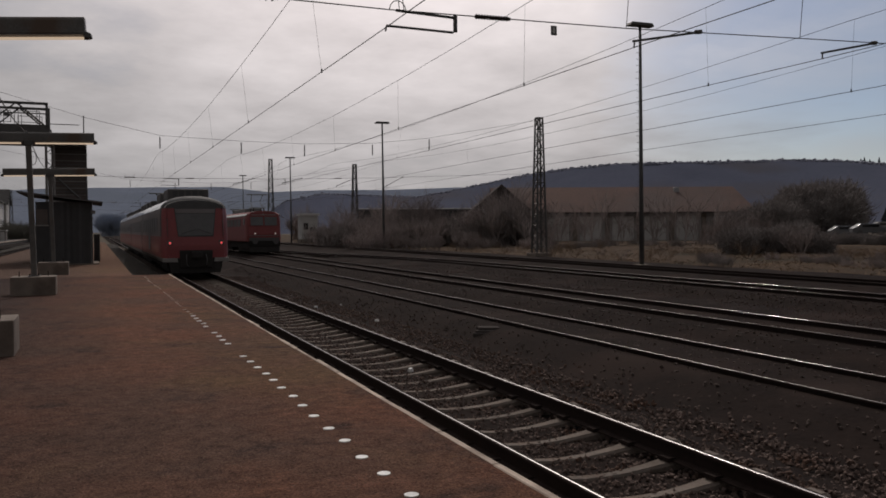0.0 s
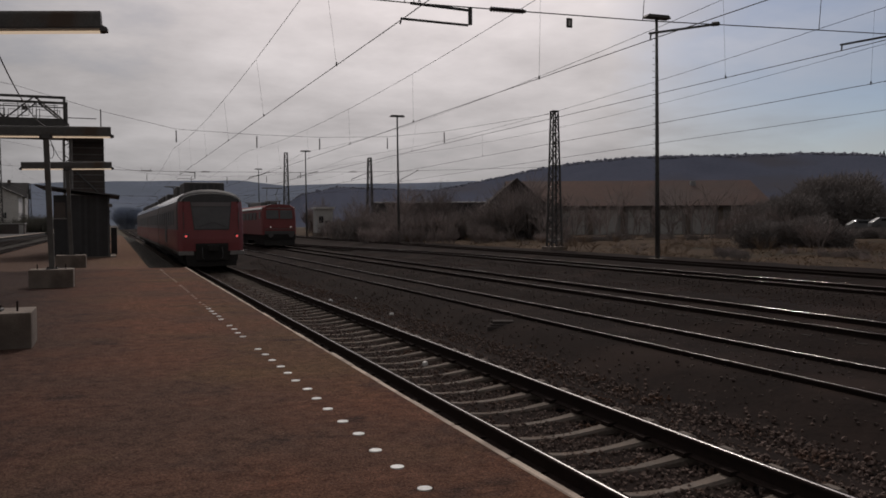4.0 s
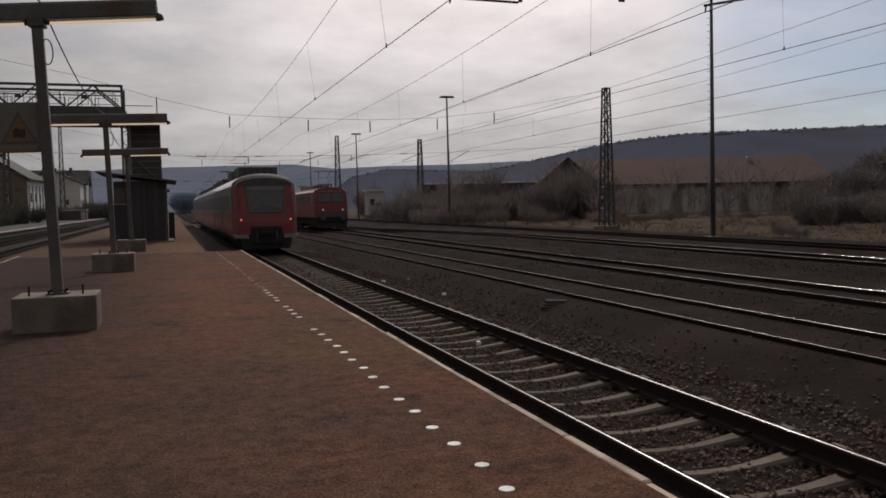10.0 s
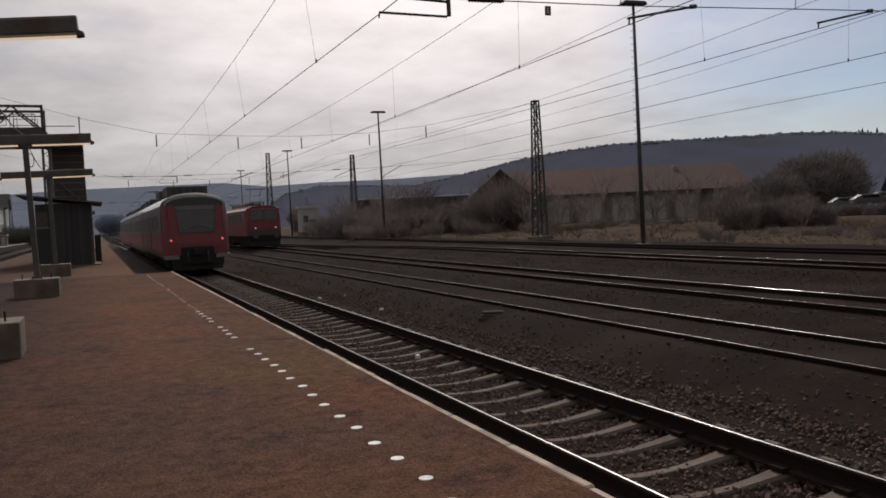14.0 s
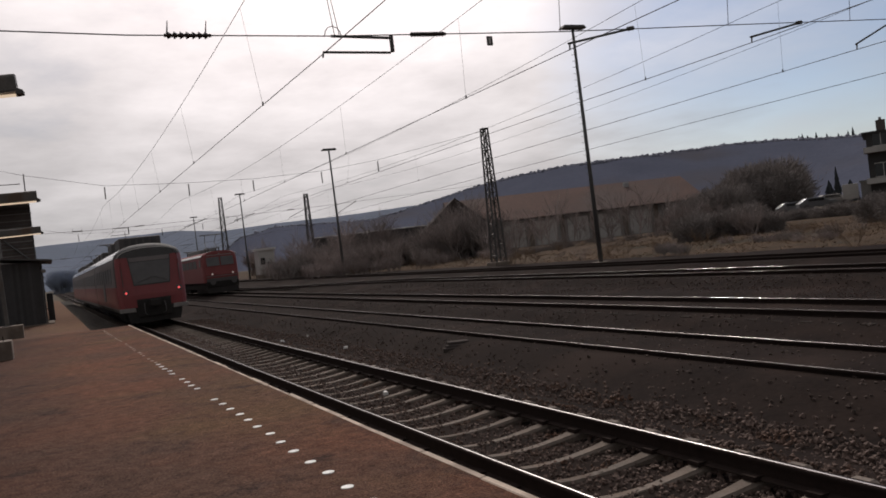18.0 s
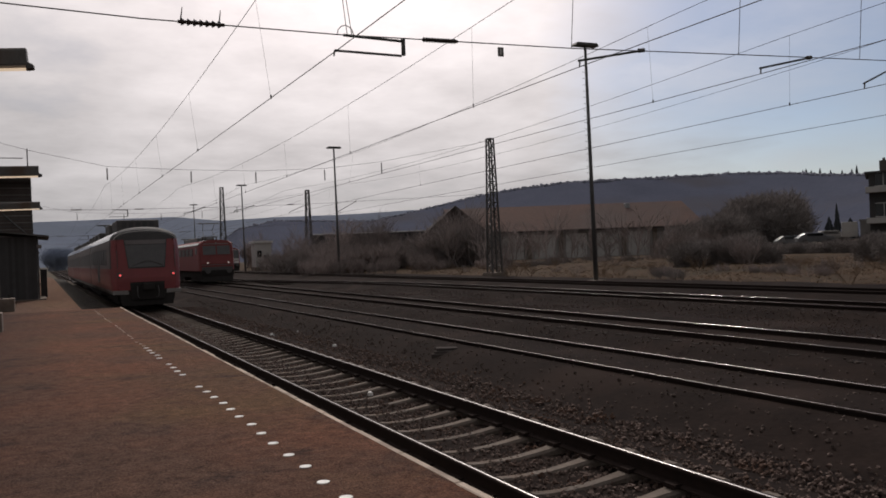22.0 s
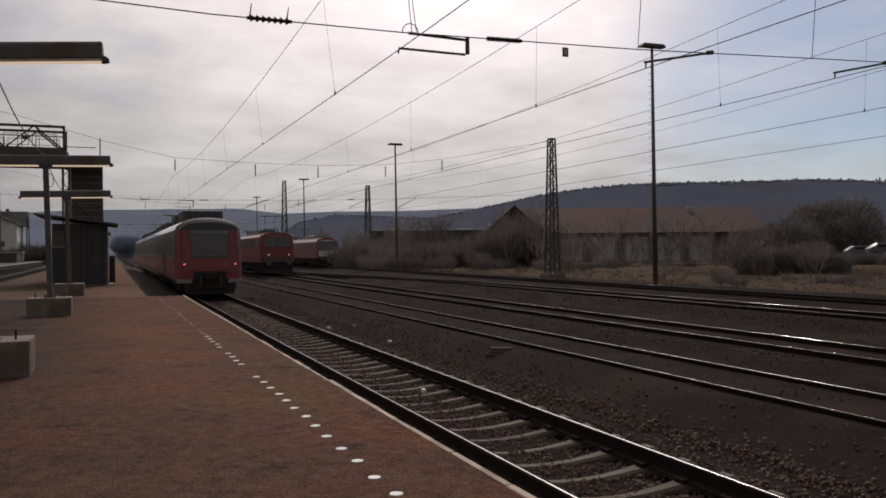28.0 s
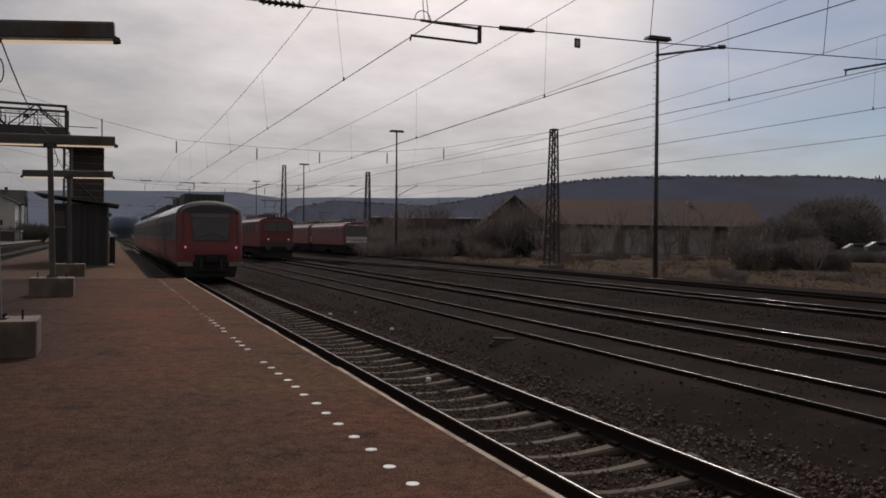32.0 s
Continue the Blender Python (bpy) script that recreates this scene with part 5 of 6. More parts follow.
        for s in (-0.45, 0.45):
            for dy in (-0.7, 0.7):
                part("insulator", Geo().tube((s, yy + dy, top - 0.08), (s, yy + dy, top + 0.30), 0.07, 0.05, n=6).mesh("insulator", M["insul"]), pan)
    return t


# ---- hut, footbridge ----
def hut():
    y0, y1, xl, xr = 43.6, 48.4, -2.62, -0.22
    t = thing("platform_hut", "dark timber platform hut with a flat overhanging roof", "hut", (0, 0, PLAT))
    z1 = 3.02
    part("wall", bx(xl, xr, y0 + 0.03, y1, 0, z1).mesh("wall", M["hut"]), t, "near-black boarded wall")
    n = 14
    for i in range(n):
        a = xl + 0.55 + (xr - xl - 0.55) * i / n
        b = xl + 0.55 + (xr - xl - 0.55) * (i + 1) / n
        part("board", bx(a + 0.006, b - 0.006, y0, y0 + 0.03, 0.02, z1).mesh("board", M["hut"]), t)
    part("window_pane", bx(xl + 0.02, xl + 0.52, y0 + 0.01, y0 + 0.03, 1.95, z1 - 0.35).mesh("window_pane", M["brick"]), t, "dull red-brown notice panel")
    part("panel_sill", bx(xl - 0.02, xl + 0.56, y0 - 0.03, y0 + 0.03, 1.86, 1.93).mesh("panel_sill", M["strip"]), t, "pale sill")
    part("wall_lamp", rounded(bx(xr + 0.0, xr + 0.22, y0 + 0.05, y0 + 0.20, 2.45, 2.62).mesh("wall_lamp", M["strip"]), 0.02, 1), t, "pale wall lamp")
    for z in (0.7, 1.5, 2.2):
        part("pipe_clip", bx(xr + 0.0, xr + 0.12, y0 + 0.04, y0 + 0.16, z, z + 0.08).mesh("pipe_clip", M["galv"]), t)
    roof = Geo().loft([[(xl - 0.75, y, z1 + 0.42), (xr + 0.55, y, z1 - 0.06), (xr + 0.55, y, z1 + 0.01), (xl - 0.75, y, z1 + 0.49)] for y in (y0 - 0.5, y1 + 0.4)])
    part("roof", roof.mesh("roof", M["black"]), t, "dark sloping roof sheet")
    part("downpipe", Geo().tube((xr + 0.05, y0 + 0.1, 0), (xr + 0.05, y0 + 0.1, z1), 0.04).mesh("downpipe", M["galv"]), t)
    part("bench_back", rounded(bx(xr + 0.12, xr + 0.42, 47.2, 50.2, 0.0, 1.45).mesh("bench_back", M["hut"]), 0.03), t, "dark low cabinet beside the wall")
    part("plinth", bx(xl - 0.1, xr + 0.35, y0 - 0.15, y1 + 0.1, 0, 0.05).mesh("plinth", M["concrete"]), t)


def footbridge():
    y0, y1 = 50.0, 52.2
    za, zb, zt = 6.86, 7.80, 9.02
    t = thing("footbridge", "dark steel truss footbridge high across the tracks", "footbridge", (0, 0, 0))
    xl, xr = -34.0, -2.35
    part("deck", bx(xl, xr + 0.1, y0, y1, za, zb - 0.25).mesh("deck", M["steel"]), t, "dark deck")
    for y in (y0, y1):
        part("girder", bx(xl, xr + 0.12, y - 0.06, y + 0.06, za - 0.02, zb).mesh("girder", M["steel"]), t, "dark plate girder")
        part("top_chord", bx(xl, xr, y - 0.06, y + 0.06, zt - 0.13, zt).mesh("top_chord", M["steel"]), t)
        part("hand_rail", bx(xl, xr, y - 0.025, y + 0.025, zt - 0.36, zt - 0.30).mesh("hand_rail", M["steel"]), t)
        part("end_post", bx(xr - 0.08, xr + 0.05, y - 0.06, y + 0.06, zb - 0.1, zt).mesh("end_post", M["steel"]), t)
        x = xr - 0.1
        while x > xl + 4:
            part("diagonal", Geo().tube((x - 0.05, y, zb), (x - 1.35, y, zt - 0.1), 0.055, n=5).mesh("diagonal", M["steel"]), t)
            part("diagonal", Geo().tube((x - 2.75, y, zb), (x - 1.45, y, zt - 0.1), 0.04, n=5).mesh("diagonal", M["steel"]), t)
            x -= 2.8
        x = xr - 0.35
        while x > xl + 3:
            part("railing_panel", Geo().box(x - 1.25, x, y - 0.012, y + 0.012, zt - 0.52, zt - 0.49).box(x - 1.25, x, y - 0.012, y + 0.012, zb + 0.10, zb + 0.13).box(x - 1.25, x - 1.22, y - 0.012, y + 0.012, zb + 0.13, zt - 0.52).box(x - 0.03, x, y - 0.012, y + 0.012, zb + 0.13, zt - 0.52).mesh("railing_panel", M["galv"]), t, "thin railing frame")
            x -= 1.4
        x = xr - 0.5
        while x > xl:
            part("baluster", bx(x - 0.015, x + 0.015, y - 0.015, y + 0.015, zb, zt - 0.42).mesh("baluster", M["steel"]), t)
            x -= 0.9
    # landing, with an open rail
    part("landing", bx(xr + 0.1, -0.42, y0 + 0.02, y1, za - 0.1, za + 0.08).mesh("landing", M["steel"]), t)
    part("landing_rail", bx(xr + 0.1, -0.75, y0 + 0.02, y0 + 0.06, za + 1.0, za + 1.04).mesh("landing_rail", M["steel"]), t)
    part("landing_post", bx(-0.56, -0.50, y0 + 0.02, y0 + 0.08, za, za + 1.55).mesh("landing_post", M["steel"]), t)
    # stairs that fall away from the landing
    n = 32
    for i in range(n):
        z = za - 0.02 - (i + 1) * (za - PLAT) / (n + 1)
        y = y1 + 0.1 + i * 0.29
        part("tread", bx(xr + 0.35, -0.50, y, y + 0.32, z - 0.05, z).mesh("tread", M["steel"]), t)
        part("riser", bx(xr + 0.35, -0.50, y + 0.005, y + 0.03, z, z + 0.155).mesh("riser", M["brick"]), t)
    for x in (xr + 0.30, -0.46):
        pr = [(y1, za - 0.35), (y1 + n * 0.29, PLAT - 0.1), (y1 + n * 0.29, PLAT + 0.3), (y1, za + 0.05)]
        part("stringer", Geo().loft([[(xx, a, b) for a, b in pr] for xx in (x - 0.04, x + 0.04)]).mesh("stringer", M["steel"]), t)
    # a boarded end wall under the landing
    for i in range(9):
        z = 3.35 + i * 0.39
        part("wall_panel", bx(xr + 0.08, -0.48, y1 - 0.06 - 0.02 * (i % 2), y1 - 0.01, z, z + 0.345).mesh("wall_panel", M["brick"]), t, "dark brown horizontal panel")
        part("panel_rail", bx(xr + 0.04 - 0.05 * (i % 3), -0.45 + 0.07 * (i % 2), y1 - 0.14, y1 - 0.085, z + 0.335, z + 0.385).mesh("panel_rail", M["strip"]), t, "pale grey metal rail")
        if i % 3 != 1:
            part("slat", bx(xr + 0.12, -0.50, y1 - 0.12, y1 - 0.085, z + 0.14 + 0.03 * (i % 2), z + 0.165 + 0.03 * (i % 2)).mesh("slat", M["galv"]), t)
    part("brace", Geo().tube((-1.9, y1 - 0.15, 5.0), (-0.6, y1 - 0.15, 3.7), 0.05).mesh("brace", M["galv"]), t)
    for x in (xr - 0.1, xr + 0.28):
        part("column", Geo().tube((x, y0 + 0.4, PLAT), (x, y0 + 0.4, za), 0.07, n=8).mesh("column", M["strip"]), t, "round steel column")
    part("side_rail", bx(-0.47, -0.41, y1 - 0.16, y1 - 0.02, PLAT, za + 0.1).mesh("side_rail", M["galv"]), t, "steel corner post of the stair wall")
    for x in (-4.3, -7.6, -11.2):
        part("loudspeaker", Geo().loft([[(x - 0.05, y0 - 0.02, zb + 0.48), (x + 0.05, y0 - 0.02, zb + 0.48), (x + 0.05, y0 - 0.02, zb + 0.56), (x - 0.05, y0 - 0.02, zb + 0.56)], [(x - 0.15, y0 - 0.22, zb + 0.38), (x + 0.15, y0 - 0.22, zb + 0.38), (x + 0.15, y0 - 0.22, zb + 0.58), (x - 0.15, y0 - 0.22, zb + 0.58)]]).mesh("loudspeaker", M["black"]), t, "small black loudspeaker")
    for i in range(14):
        z = PLAT + 0.4 + i * 0.46
        part("column_tie", Geo().tube((xr - 0.1, y0 + 0.4, z), (xr + 0.28, y0 + 0.4, z + 0.3 * (-1) ** i), 0.025, n=5).mesh("column_tie", M["steel"]), t)


# ---- beyond the yard ----
def hill():
    def ridge(az, pts):
        return float(np.interp(az, [p[0] for p in pts], [p[1] for p in pts]))

    def make(name, dist, pts, a0, a1, mtl, label, tree, step):
        g, n = Geo(), int((a1 - a0) / step)
        rows = 9 if not tree else 22
        for j in range(rows):
            for i in range(n + 1):
                az = a0 + (a1 - a0) * i / n
                s = j / (rows - 1)
                el = ridge(az, pts)
                d = dist * (0.72 + 0.28 * s) * (1 + 0.04 * math.sin(az * 0.3))
                h = 2 + d * math.tan(radians(el)) * (s ** 0.8)
                h += 0.02 * h * noise.noise((az * 0.5, j * 0.3, 1)) - 1.5 * (1 - s) * 2
                if tree:
                    h += tree * (abs(noise.noise((az * 2.2, j * 1.7, 3))) + 0.6 * abs(noise.noise((az * 5.5, j * 2.3, 7))) - 0.35)
                g.v.append((d * math.sin(radians(az)), d * math.cos(radians(az)), h - 2 * (1 - s)))
        for j in range(rows - 1):
            for i in range(n):
                a = j * (n + 1) + i
                g.f.append((a, a + 1, a + n + 2, a + n + 1))
                g.k.append(0)
        solid(name, g.mesh(name, mtl, smooth=True), label, "hill", "structure")

    far = [(-40, 1.6), (-12, 2.0), (-4, 2.6), (3.5, 2.9), (8.3, 2.92), (10.9, 2.6), (14.7, 2.75), (20, 2.75), (25, 2.9), (34, 2.6), (60, 2.0)]
    make("far_hill", 2200, far, -40, 60, M["hazed_hill"], "far hills coloured with blue haze", 0, 0.5)
    mid = [(10.5, 0.9), (12, 2.0), (14.5, 2.50), (18, 2.38), (21, 2.25), (24, 2.80), (28.4, 3.68), (31, 4.08), (34, 4.33), (38, 4.38), (41, 4.33), (46, 4.30), (48.5, 4.15), (51, 3.83), (54, 3.65), (62, 3.3), (85, 2.5)]
    make("wooded_hill", 760, mid, 10.5, 85, M["hazed_slope"], "long hill covered in dark bare woods", 0.25, 0.09)
    # crowns of the bare wood, ragged along the ridge
    rg = np.random.default_rng(17)
    phi = (1 + 5 ** 0.5) / 2
    ico = np.array([(-1, phi, 0), (1, phi, 0), (-1, -phi, 0), (1, -phi, 0), (0, -1, phi), (0, 1, phi), (0, -1, -phi), (0, 1, -phi), (phi, 0, -1), (phi, 0, 1), (-phi, 0, -1), (-phi, 0, 1)]) / 1.9
    tri = np.array([(0, 11, 5), (0, 5, 1), (0, 1, 7), (0, 7, 10), (0, 10, 11), (1, 5, 9), (5, 11, 4), (11, 10, 2), (10, 7, 6), (7, 1, 8), (3, 9, 4), (3, 4, 2), (3, 2, 6), (3, 6, 8), (3, 8, 9), (4, 9, 5), (2, 4, 11), (6, 2, 10), (8, 6, 7), (9, 8, 1)])
    n = 5200
    az = rg.uniform(10.6, 64, n)
    lift = rg.uniform(0.97, 1.0, n)
    el = np.interp(az, [q[0] for q in mid], [q[1] for q in mid])
    dist = 760 * (0.72 + 0.28 * lift) * (1 + 0.04 * np.sin(az * 0.3))
    high = 2 + dist * np.tan(np.radians(el)) * lift ** 0.8
    wide = rg.uniform(0.6, 1.7, n) * (0.7 + 0.6 * rg.random(n) ** 3)
    tall = wide * rg.uniform(0.7, 1.3, n)
    spots = np.stack([dist * np.sin(np.radians(az)), dist * np.cos(np.radians(az)), high + rg.uniform(-1.6, 0.1, n)], 1)
    v = ico[None] * rg.uniform(0.6, 1.3, (n, 12, 1)) * np.stack([wide, wide, tall], 1)[:, None] + spots[:, None]
    f = (tri[None] + 12 * np.arange(n)[:, None, None]).reshape(-1, 3)
    me = bpy.data.meshes.new("woodland")
    me.from_pydata(v.reshape(-1, 3).tolist(), [], f.tolist())
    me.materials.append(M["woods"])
    me.polygons.foreach_set("use_smooth", [True] * len(f))
    solid("woodland", me, "bare winter wood on the long hill, coloured with blue haze", "woods", "stuff")
    for a, h in ((49.6, 6), (49.8, 7.5), (50.1, 6), (50.6, 8.5), (51.2, 7), (51.85, 6.5), (52.4, 7.5), (52.67, 10.5)):
        d = 760 * (1 + 0.04 * math.sin(a * 0.3))
        conifer(d * math.sin(radians(a)), d * math.cos(radians(a)), 1 + d * math.tan(radians(ridge(a, mid))) - 2, h, 2.0, "dark pointed conifer on the wooded ridge")


def conifer(x, y, z, h, w, label, seed=1):
    """A pointed conifer: a stem and ragged tiers of drooping boughs."""
    rng = random.Random(int(x * 7 + y * 3) + seed)
    t = thing("conifer", label, "tree", (x, y, z), group="conifers")
    part("trunk", Geo().tube((0, 0, 0), (0, 0, h * 0.9), 0.035 * h, 0.01 * h, 6).mesh("trunk", M["twig"]), t)
    g, tiers = Geo(), 9
    for i in range(tiers):
        s = i / tiers
        r, zt = w * (1 - s) ** 0.85 * rng.uniform(0.85, 1.1), h * (0.10 + 0.90 * s)
        n = 11
        lo = [(r * (1.0 if k % 2 else 0.55) * rng.uniform(0.8, 1.15) * math.cos(6.283 * k / n), r * (1.0 if k % 2 else 0.55) * rng.uniform(0.8, 1.15) * math.sin(6.283 * k / n), zt - 0.04 * h * rng.random()) for k in range(n)]
        top = (0, 0, min(h, zt + h * 0.24))
        for k in range(n):
            g.face([lo[k], lo[(k + 1) % n], top])
    part("crown", g.mesh("crown", M["conifer"]), t, "dark ragged tiers of boughs")


def bush_mesh(seed, h, spread, stems, twigs, name="branches", mtl="twig", base=0.1, thick=1.0):
    """A leafless shrub: stems that fork into a haze of thin twigs."""
    rng = random.Random(seed)
    g = Geo()

    def grow(p, d, length, r, level):
        q = p + d * length
        g.tube(p, q, r, r * 0.6, 3, caps=False)
        if level >= 3:
            return
        for _ in range(twigs if level else twigs + 1):
            s = rng.uniform(0.35, 1.0)
            e = (d + Vector((rng.uniform(-1, 1), rng.uniform(-1, 1), rng.uniform(-0.25, 0.8))) * 0.75).normalized()
            grow(p + d * length * s, e, length * rng.uniform(0.5, 0.8), r * 0.55, level + 1)

    for _ in range(stems):
        a = rng.uniform(0, 6.283)
        d = Vector((math.cos(a) * spread, math.sin(a) * spread, 1)).normalized()
        grow(Vector((rng.uniform(-1, 1) * h * base, rng.uniform(-1, 1) * h * base, 0)), d, h * rng.uniform(0.35, 0.5), 0.022 * thick * h / 2.5, 0)
    return g.mesh(name, M[mtl])


def thicket_mesh(seed, h, w, count):
    """A rounded thicket: stems inside a dense dome of short crossing twigs."""
    rng = random.Random(seed)
    g = Geo()
    for _ in range(14):
        a, r = rng.uniform(0, 6.283), w * rng.uniform(0, 0.55)
        g.tube((0.5 * r * math.cos(a), 0.5 * r * math.sin(a), 0), (r * math.cos(a), r * math.sin(a), h * rng.uniform(0.6, 0.85)), 0.045, 0.02, 3, caps=False)
    lumps = [(rng.uniform(-0.5, 0.5) * w, rng.uniform(-0.5, 0.5) * w, h * rng.uniform(0.25, 0.66), h * rng.uniform(0.24, 0.36)) for _ in range(9)]
    for _ in range(count):
        x, y, z, r = rng.choice(lumps)
        d = Vector((rng.gauss(0, 1), rng.gauss(0, 1), rng.gauss(0, 1))).normalized()
        q = Vector((x, y, z)) + d * r * rng.random() ** 0.45
        q.z = max(0.05, q.z)
        e = (d * 0.5 + Vector((rng.uniform(-1, 1), rng.uniform(-1, 1), rng.uniform(-0.3, 1.2)))).normalized() * rng.uniform(0.25, 0.6)
        side = e.cross(Vector((rng.uniform(-1, 1), rng.uniform(-1, 1), rng.uniform(-1, 1)))).normalized() * rng.uniform(0.014, 0.034)
        g.face([q - side, q + side, q + e])
    return g.mesh("branches", M["scrub"])


def scrub():
    rng = random.Random(8)
    thin = [bush_mesh(s, 4.2, 0.5, 9, 5) for s in range(4)]
    dense = [bush_mesh(20 + s, 4.0, 0.5, 18, 4, mtl="scrub", base=0.42, thick=1.5) for s in range(3)]
    brush = [bush_mesh(60 + s, 4.0, 0.45, 17, 4, mtl="brush", base=0.40, thick=1.4) for s in range(3)]
    tree = [bush_mesh(80 + s, 7.0, 0.32, 5, 5, mtl="brush", base=0.05) for s in range(3)]
    small = [bush_mesh(40 + s, 1.6, 0.7, 7, 3, mtl="straw" if s else "brush") for s in range(3)]
    crowns = [thicket_mesh(160 + s, 4.0, 2.2, 9000) for s in range(4)]
    tops = {}

    def top(me):
        if me.name not in tops:
            tops[me.name] = max(v.co.z for v in me.vertices)
        return tops[me.name]

    def plant(me, x, y, s, label, name="shrub", group="trackside scrub"):
        t = tagged(new(name, me), label, "tree" if name == "bare_tree" else "shrub", group)
        t.matrix_world = Matrix.Translation((x, y, -0.45)) @ Matrix.Rotation(rng.uniform(0, 6.28), 4, "Z") @ Matrix.Scale(s, 4)

    def grow(me, az, dist, rise, label, name="shrub", group="trackside scrub"):
        """Plant at a bearing and distance, so tall that the tip stands `rise` degrees over the eye."""
        h = 2.4 + (dist * math.tan(radians(rise))) * (1.22 if rise > 1.5 and name == "shrub" else 1)
        plant(me, dist * math.sin(radians(az)), dist * math.cos(radians(az)), h / top(me), label, name, group)

    between = lambda x, *pts: float(np.interp(x, [p[0] for p in pts], [p[1] for p in pts]))
    for i in range(24):
        plant(rng.choice(thin), rng.uniform(37.5, 50), 88 + 120 * rng.random() ** 1.3, rng.uniform(0.35, 0.7), "leafless brown shrub beside the yard")
    # a thick wall of brush before the low hall
    for i in range(66):
        az = 14.2 + 10.6 * (i + rng.random()) / 66
        grow(rng.choice(brush if i % 3 else dense), az, rng.uniform(103, 118), rng.uniform(0.65, 1.36) - 0.5 * (az < 16), "grey-brown tangle of bare bushes before the low hall")
    for i in range(22):
        grow(rng.choice(brush), rng.uniform(16.5, 30), rng.uniform(90, 100), rng.uniform(-0.5, 0.45), "low brown brush at the yard's edge")
    # slender trees that stand over it
    for az, dist, rise in ((18.9, 114, 3.75), (18.55, 116, 2.6), (19.4, 117, 2.3), (21.4, 112, 3.45), (21.0, 113, 2.9), (21.8, 115, 3.1), (22.3, 118, 2.3), (15.9, 120, 2.6), (16.8, 122, 2.0), (24.0, 113, 2.2), (13.2, 172, 2.0), (13.6, 178, 1.9)):
        grow(rng.choice(tree), az, dist, rise, "tall leafless grey-brown tree over the brush", "bare_tree", "bare trees")
    # trees crowding round the barn
    for i in range(20):
        az = 24.7 + 4.0 * i / 19 + rng.uniform(-0.1, 0.1)
        grow(rng.choice(brush if i % 2 else dense), az, rng.uniform(99, 106), between(az, (24.7, 0.9), (26.2, 2.2), (27.2, 2.5), (28.2, 1.5), (28.8, 0.7)) * rng.uniform(0.7, 1.0), "tangled bare bushes crowding round the barn")
    for az, rise in ((27.2, 3.95), (26.6, 3.3), (27.7, 2.9), (25.9, 2.7), (28.4, 2.6)):
        grow(rng.choice(tree), az, rng.uniform(102, 106), rise, "tall leafless tree before the barn", "bare_tree", "bare trees")
    # saplings and low growth before the warehouse
    sapling = [bush_mesh(140 + s, 6.0, 0.22, 2, 4, mtl="brush", base=0.06) for s in range(3)]
    for i in range(22):
        grow(rng.choice(sapling), 29 + 0.6 * i + rng.uniform(-0.3, 0.3), rng.uniform(92, 99), rng.uniform(0.8, 3.0), "thin leafless sapling before the warehouse", "bare_tree", "bare trees")
    for i in range(26):
        grow(rng.choice(brush if i % 2 else dense), rng.uniform(28.6, 42), rng.uniform(84, 96), rng.uniform(-0.9, -0.35), "low dark bramble before the warehouse wall")
    # the thicket: brown in front, a dark rounded crown behind
    for i in range(24):
        az = 41.4 + 3.8 * (i + rng.random()) / 24
        grow(rng.choice(crowns if i % 2 else brush), az, rng.uniform(108, 122), between(az, (41.4, 0.8), (42.6, 1.6), (45.8, 1.9)) * rng.uniform(0.75, 1.0), "tall brown bare bushes beside the thicket")
    for i in range(38):
        az = 44.6 + 3.6 * (i + rng.random()) / 38
        grow(rng.choice(crowns if i % 5 else dense), az, rng.uniform(121, 138), between(az, (44.6, 1.5), (46.0, 2.3), (47.4, 2.9), (48.3, 2.3)) * rng.uniform(0.72, 1.0), "tall dark rounded thicket of bare bushes")
    for i in range(24):
        az = rng.uniform(41.8, 47.6)
        grow(rng.choice(crowns if i % 3 else brush), az, rng.uniform(66, 78), rng.uniform(-1.0, 0.8), "low dark undergrowth before the thicket")
    for i in range(34):
        grow(rng.choice(brush if i % 3 else dense), rng.uniform(40, 51.5), rng.uniform(50, 66), rng.uniform(-1.8, -1.3), "low dark weeds and brambles on the grassy bank")
    for i in range(20):
        az, dist = radians(rng.uniform(53.0, 60)), rng.uniform(56, 66)
        plant(rng.choice(crowns), dist * math.sin(az), dist * math.cos(az), rng.uniform(0.58, 0.80), "dark rounded bush beside the parked vehicles")
    for i in range(60):
        plant(rng.choice(small), rng.uniform(33.5, 48), rng.uniform(26, 110), rng.uniform(0.5, 1.1), "low dry weeds at the yard's edge", "weed_clump")
    for i in range(26):
        az = 48.6 + 0.14 * i
        grow(rng.choice(small), az, rng.uniform(62, 70), rng.uniform(-1.5, -1.05), "brown weeds before the parked cars", "weed_clump")
        grow(rng.choice(crowns), 48.3 + 0.17 * i, rng.uniform(86, 95), rng.uniform(-0.75, -0.25) + 0.012 * i, "low dark bush before the parked cars")
    for x, y, s in ((41, 182, 1.8), (42.5, 186, 1.6)):
        plant(thin[0], x, y, s, "slender leafless tree above the scrub", "bare_tree", "bare trees")
    far = [bush_mesh(120 + s, 8.0, 0.4, 16, 5, mtl="hazed_trees", base=0.2) for s in range(2)]
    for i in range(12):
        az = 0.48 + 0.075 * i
        grow(far[i % 2], az, 436 + 3 * (i % 5), between(az, (0.35, 0.7), (0.8, 1.35), (1.2, 1.25), (1.5, 0.6)), "dark tree coloured with haze, far beyond the platform's end", "bare_tree", "far trees")


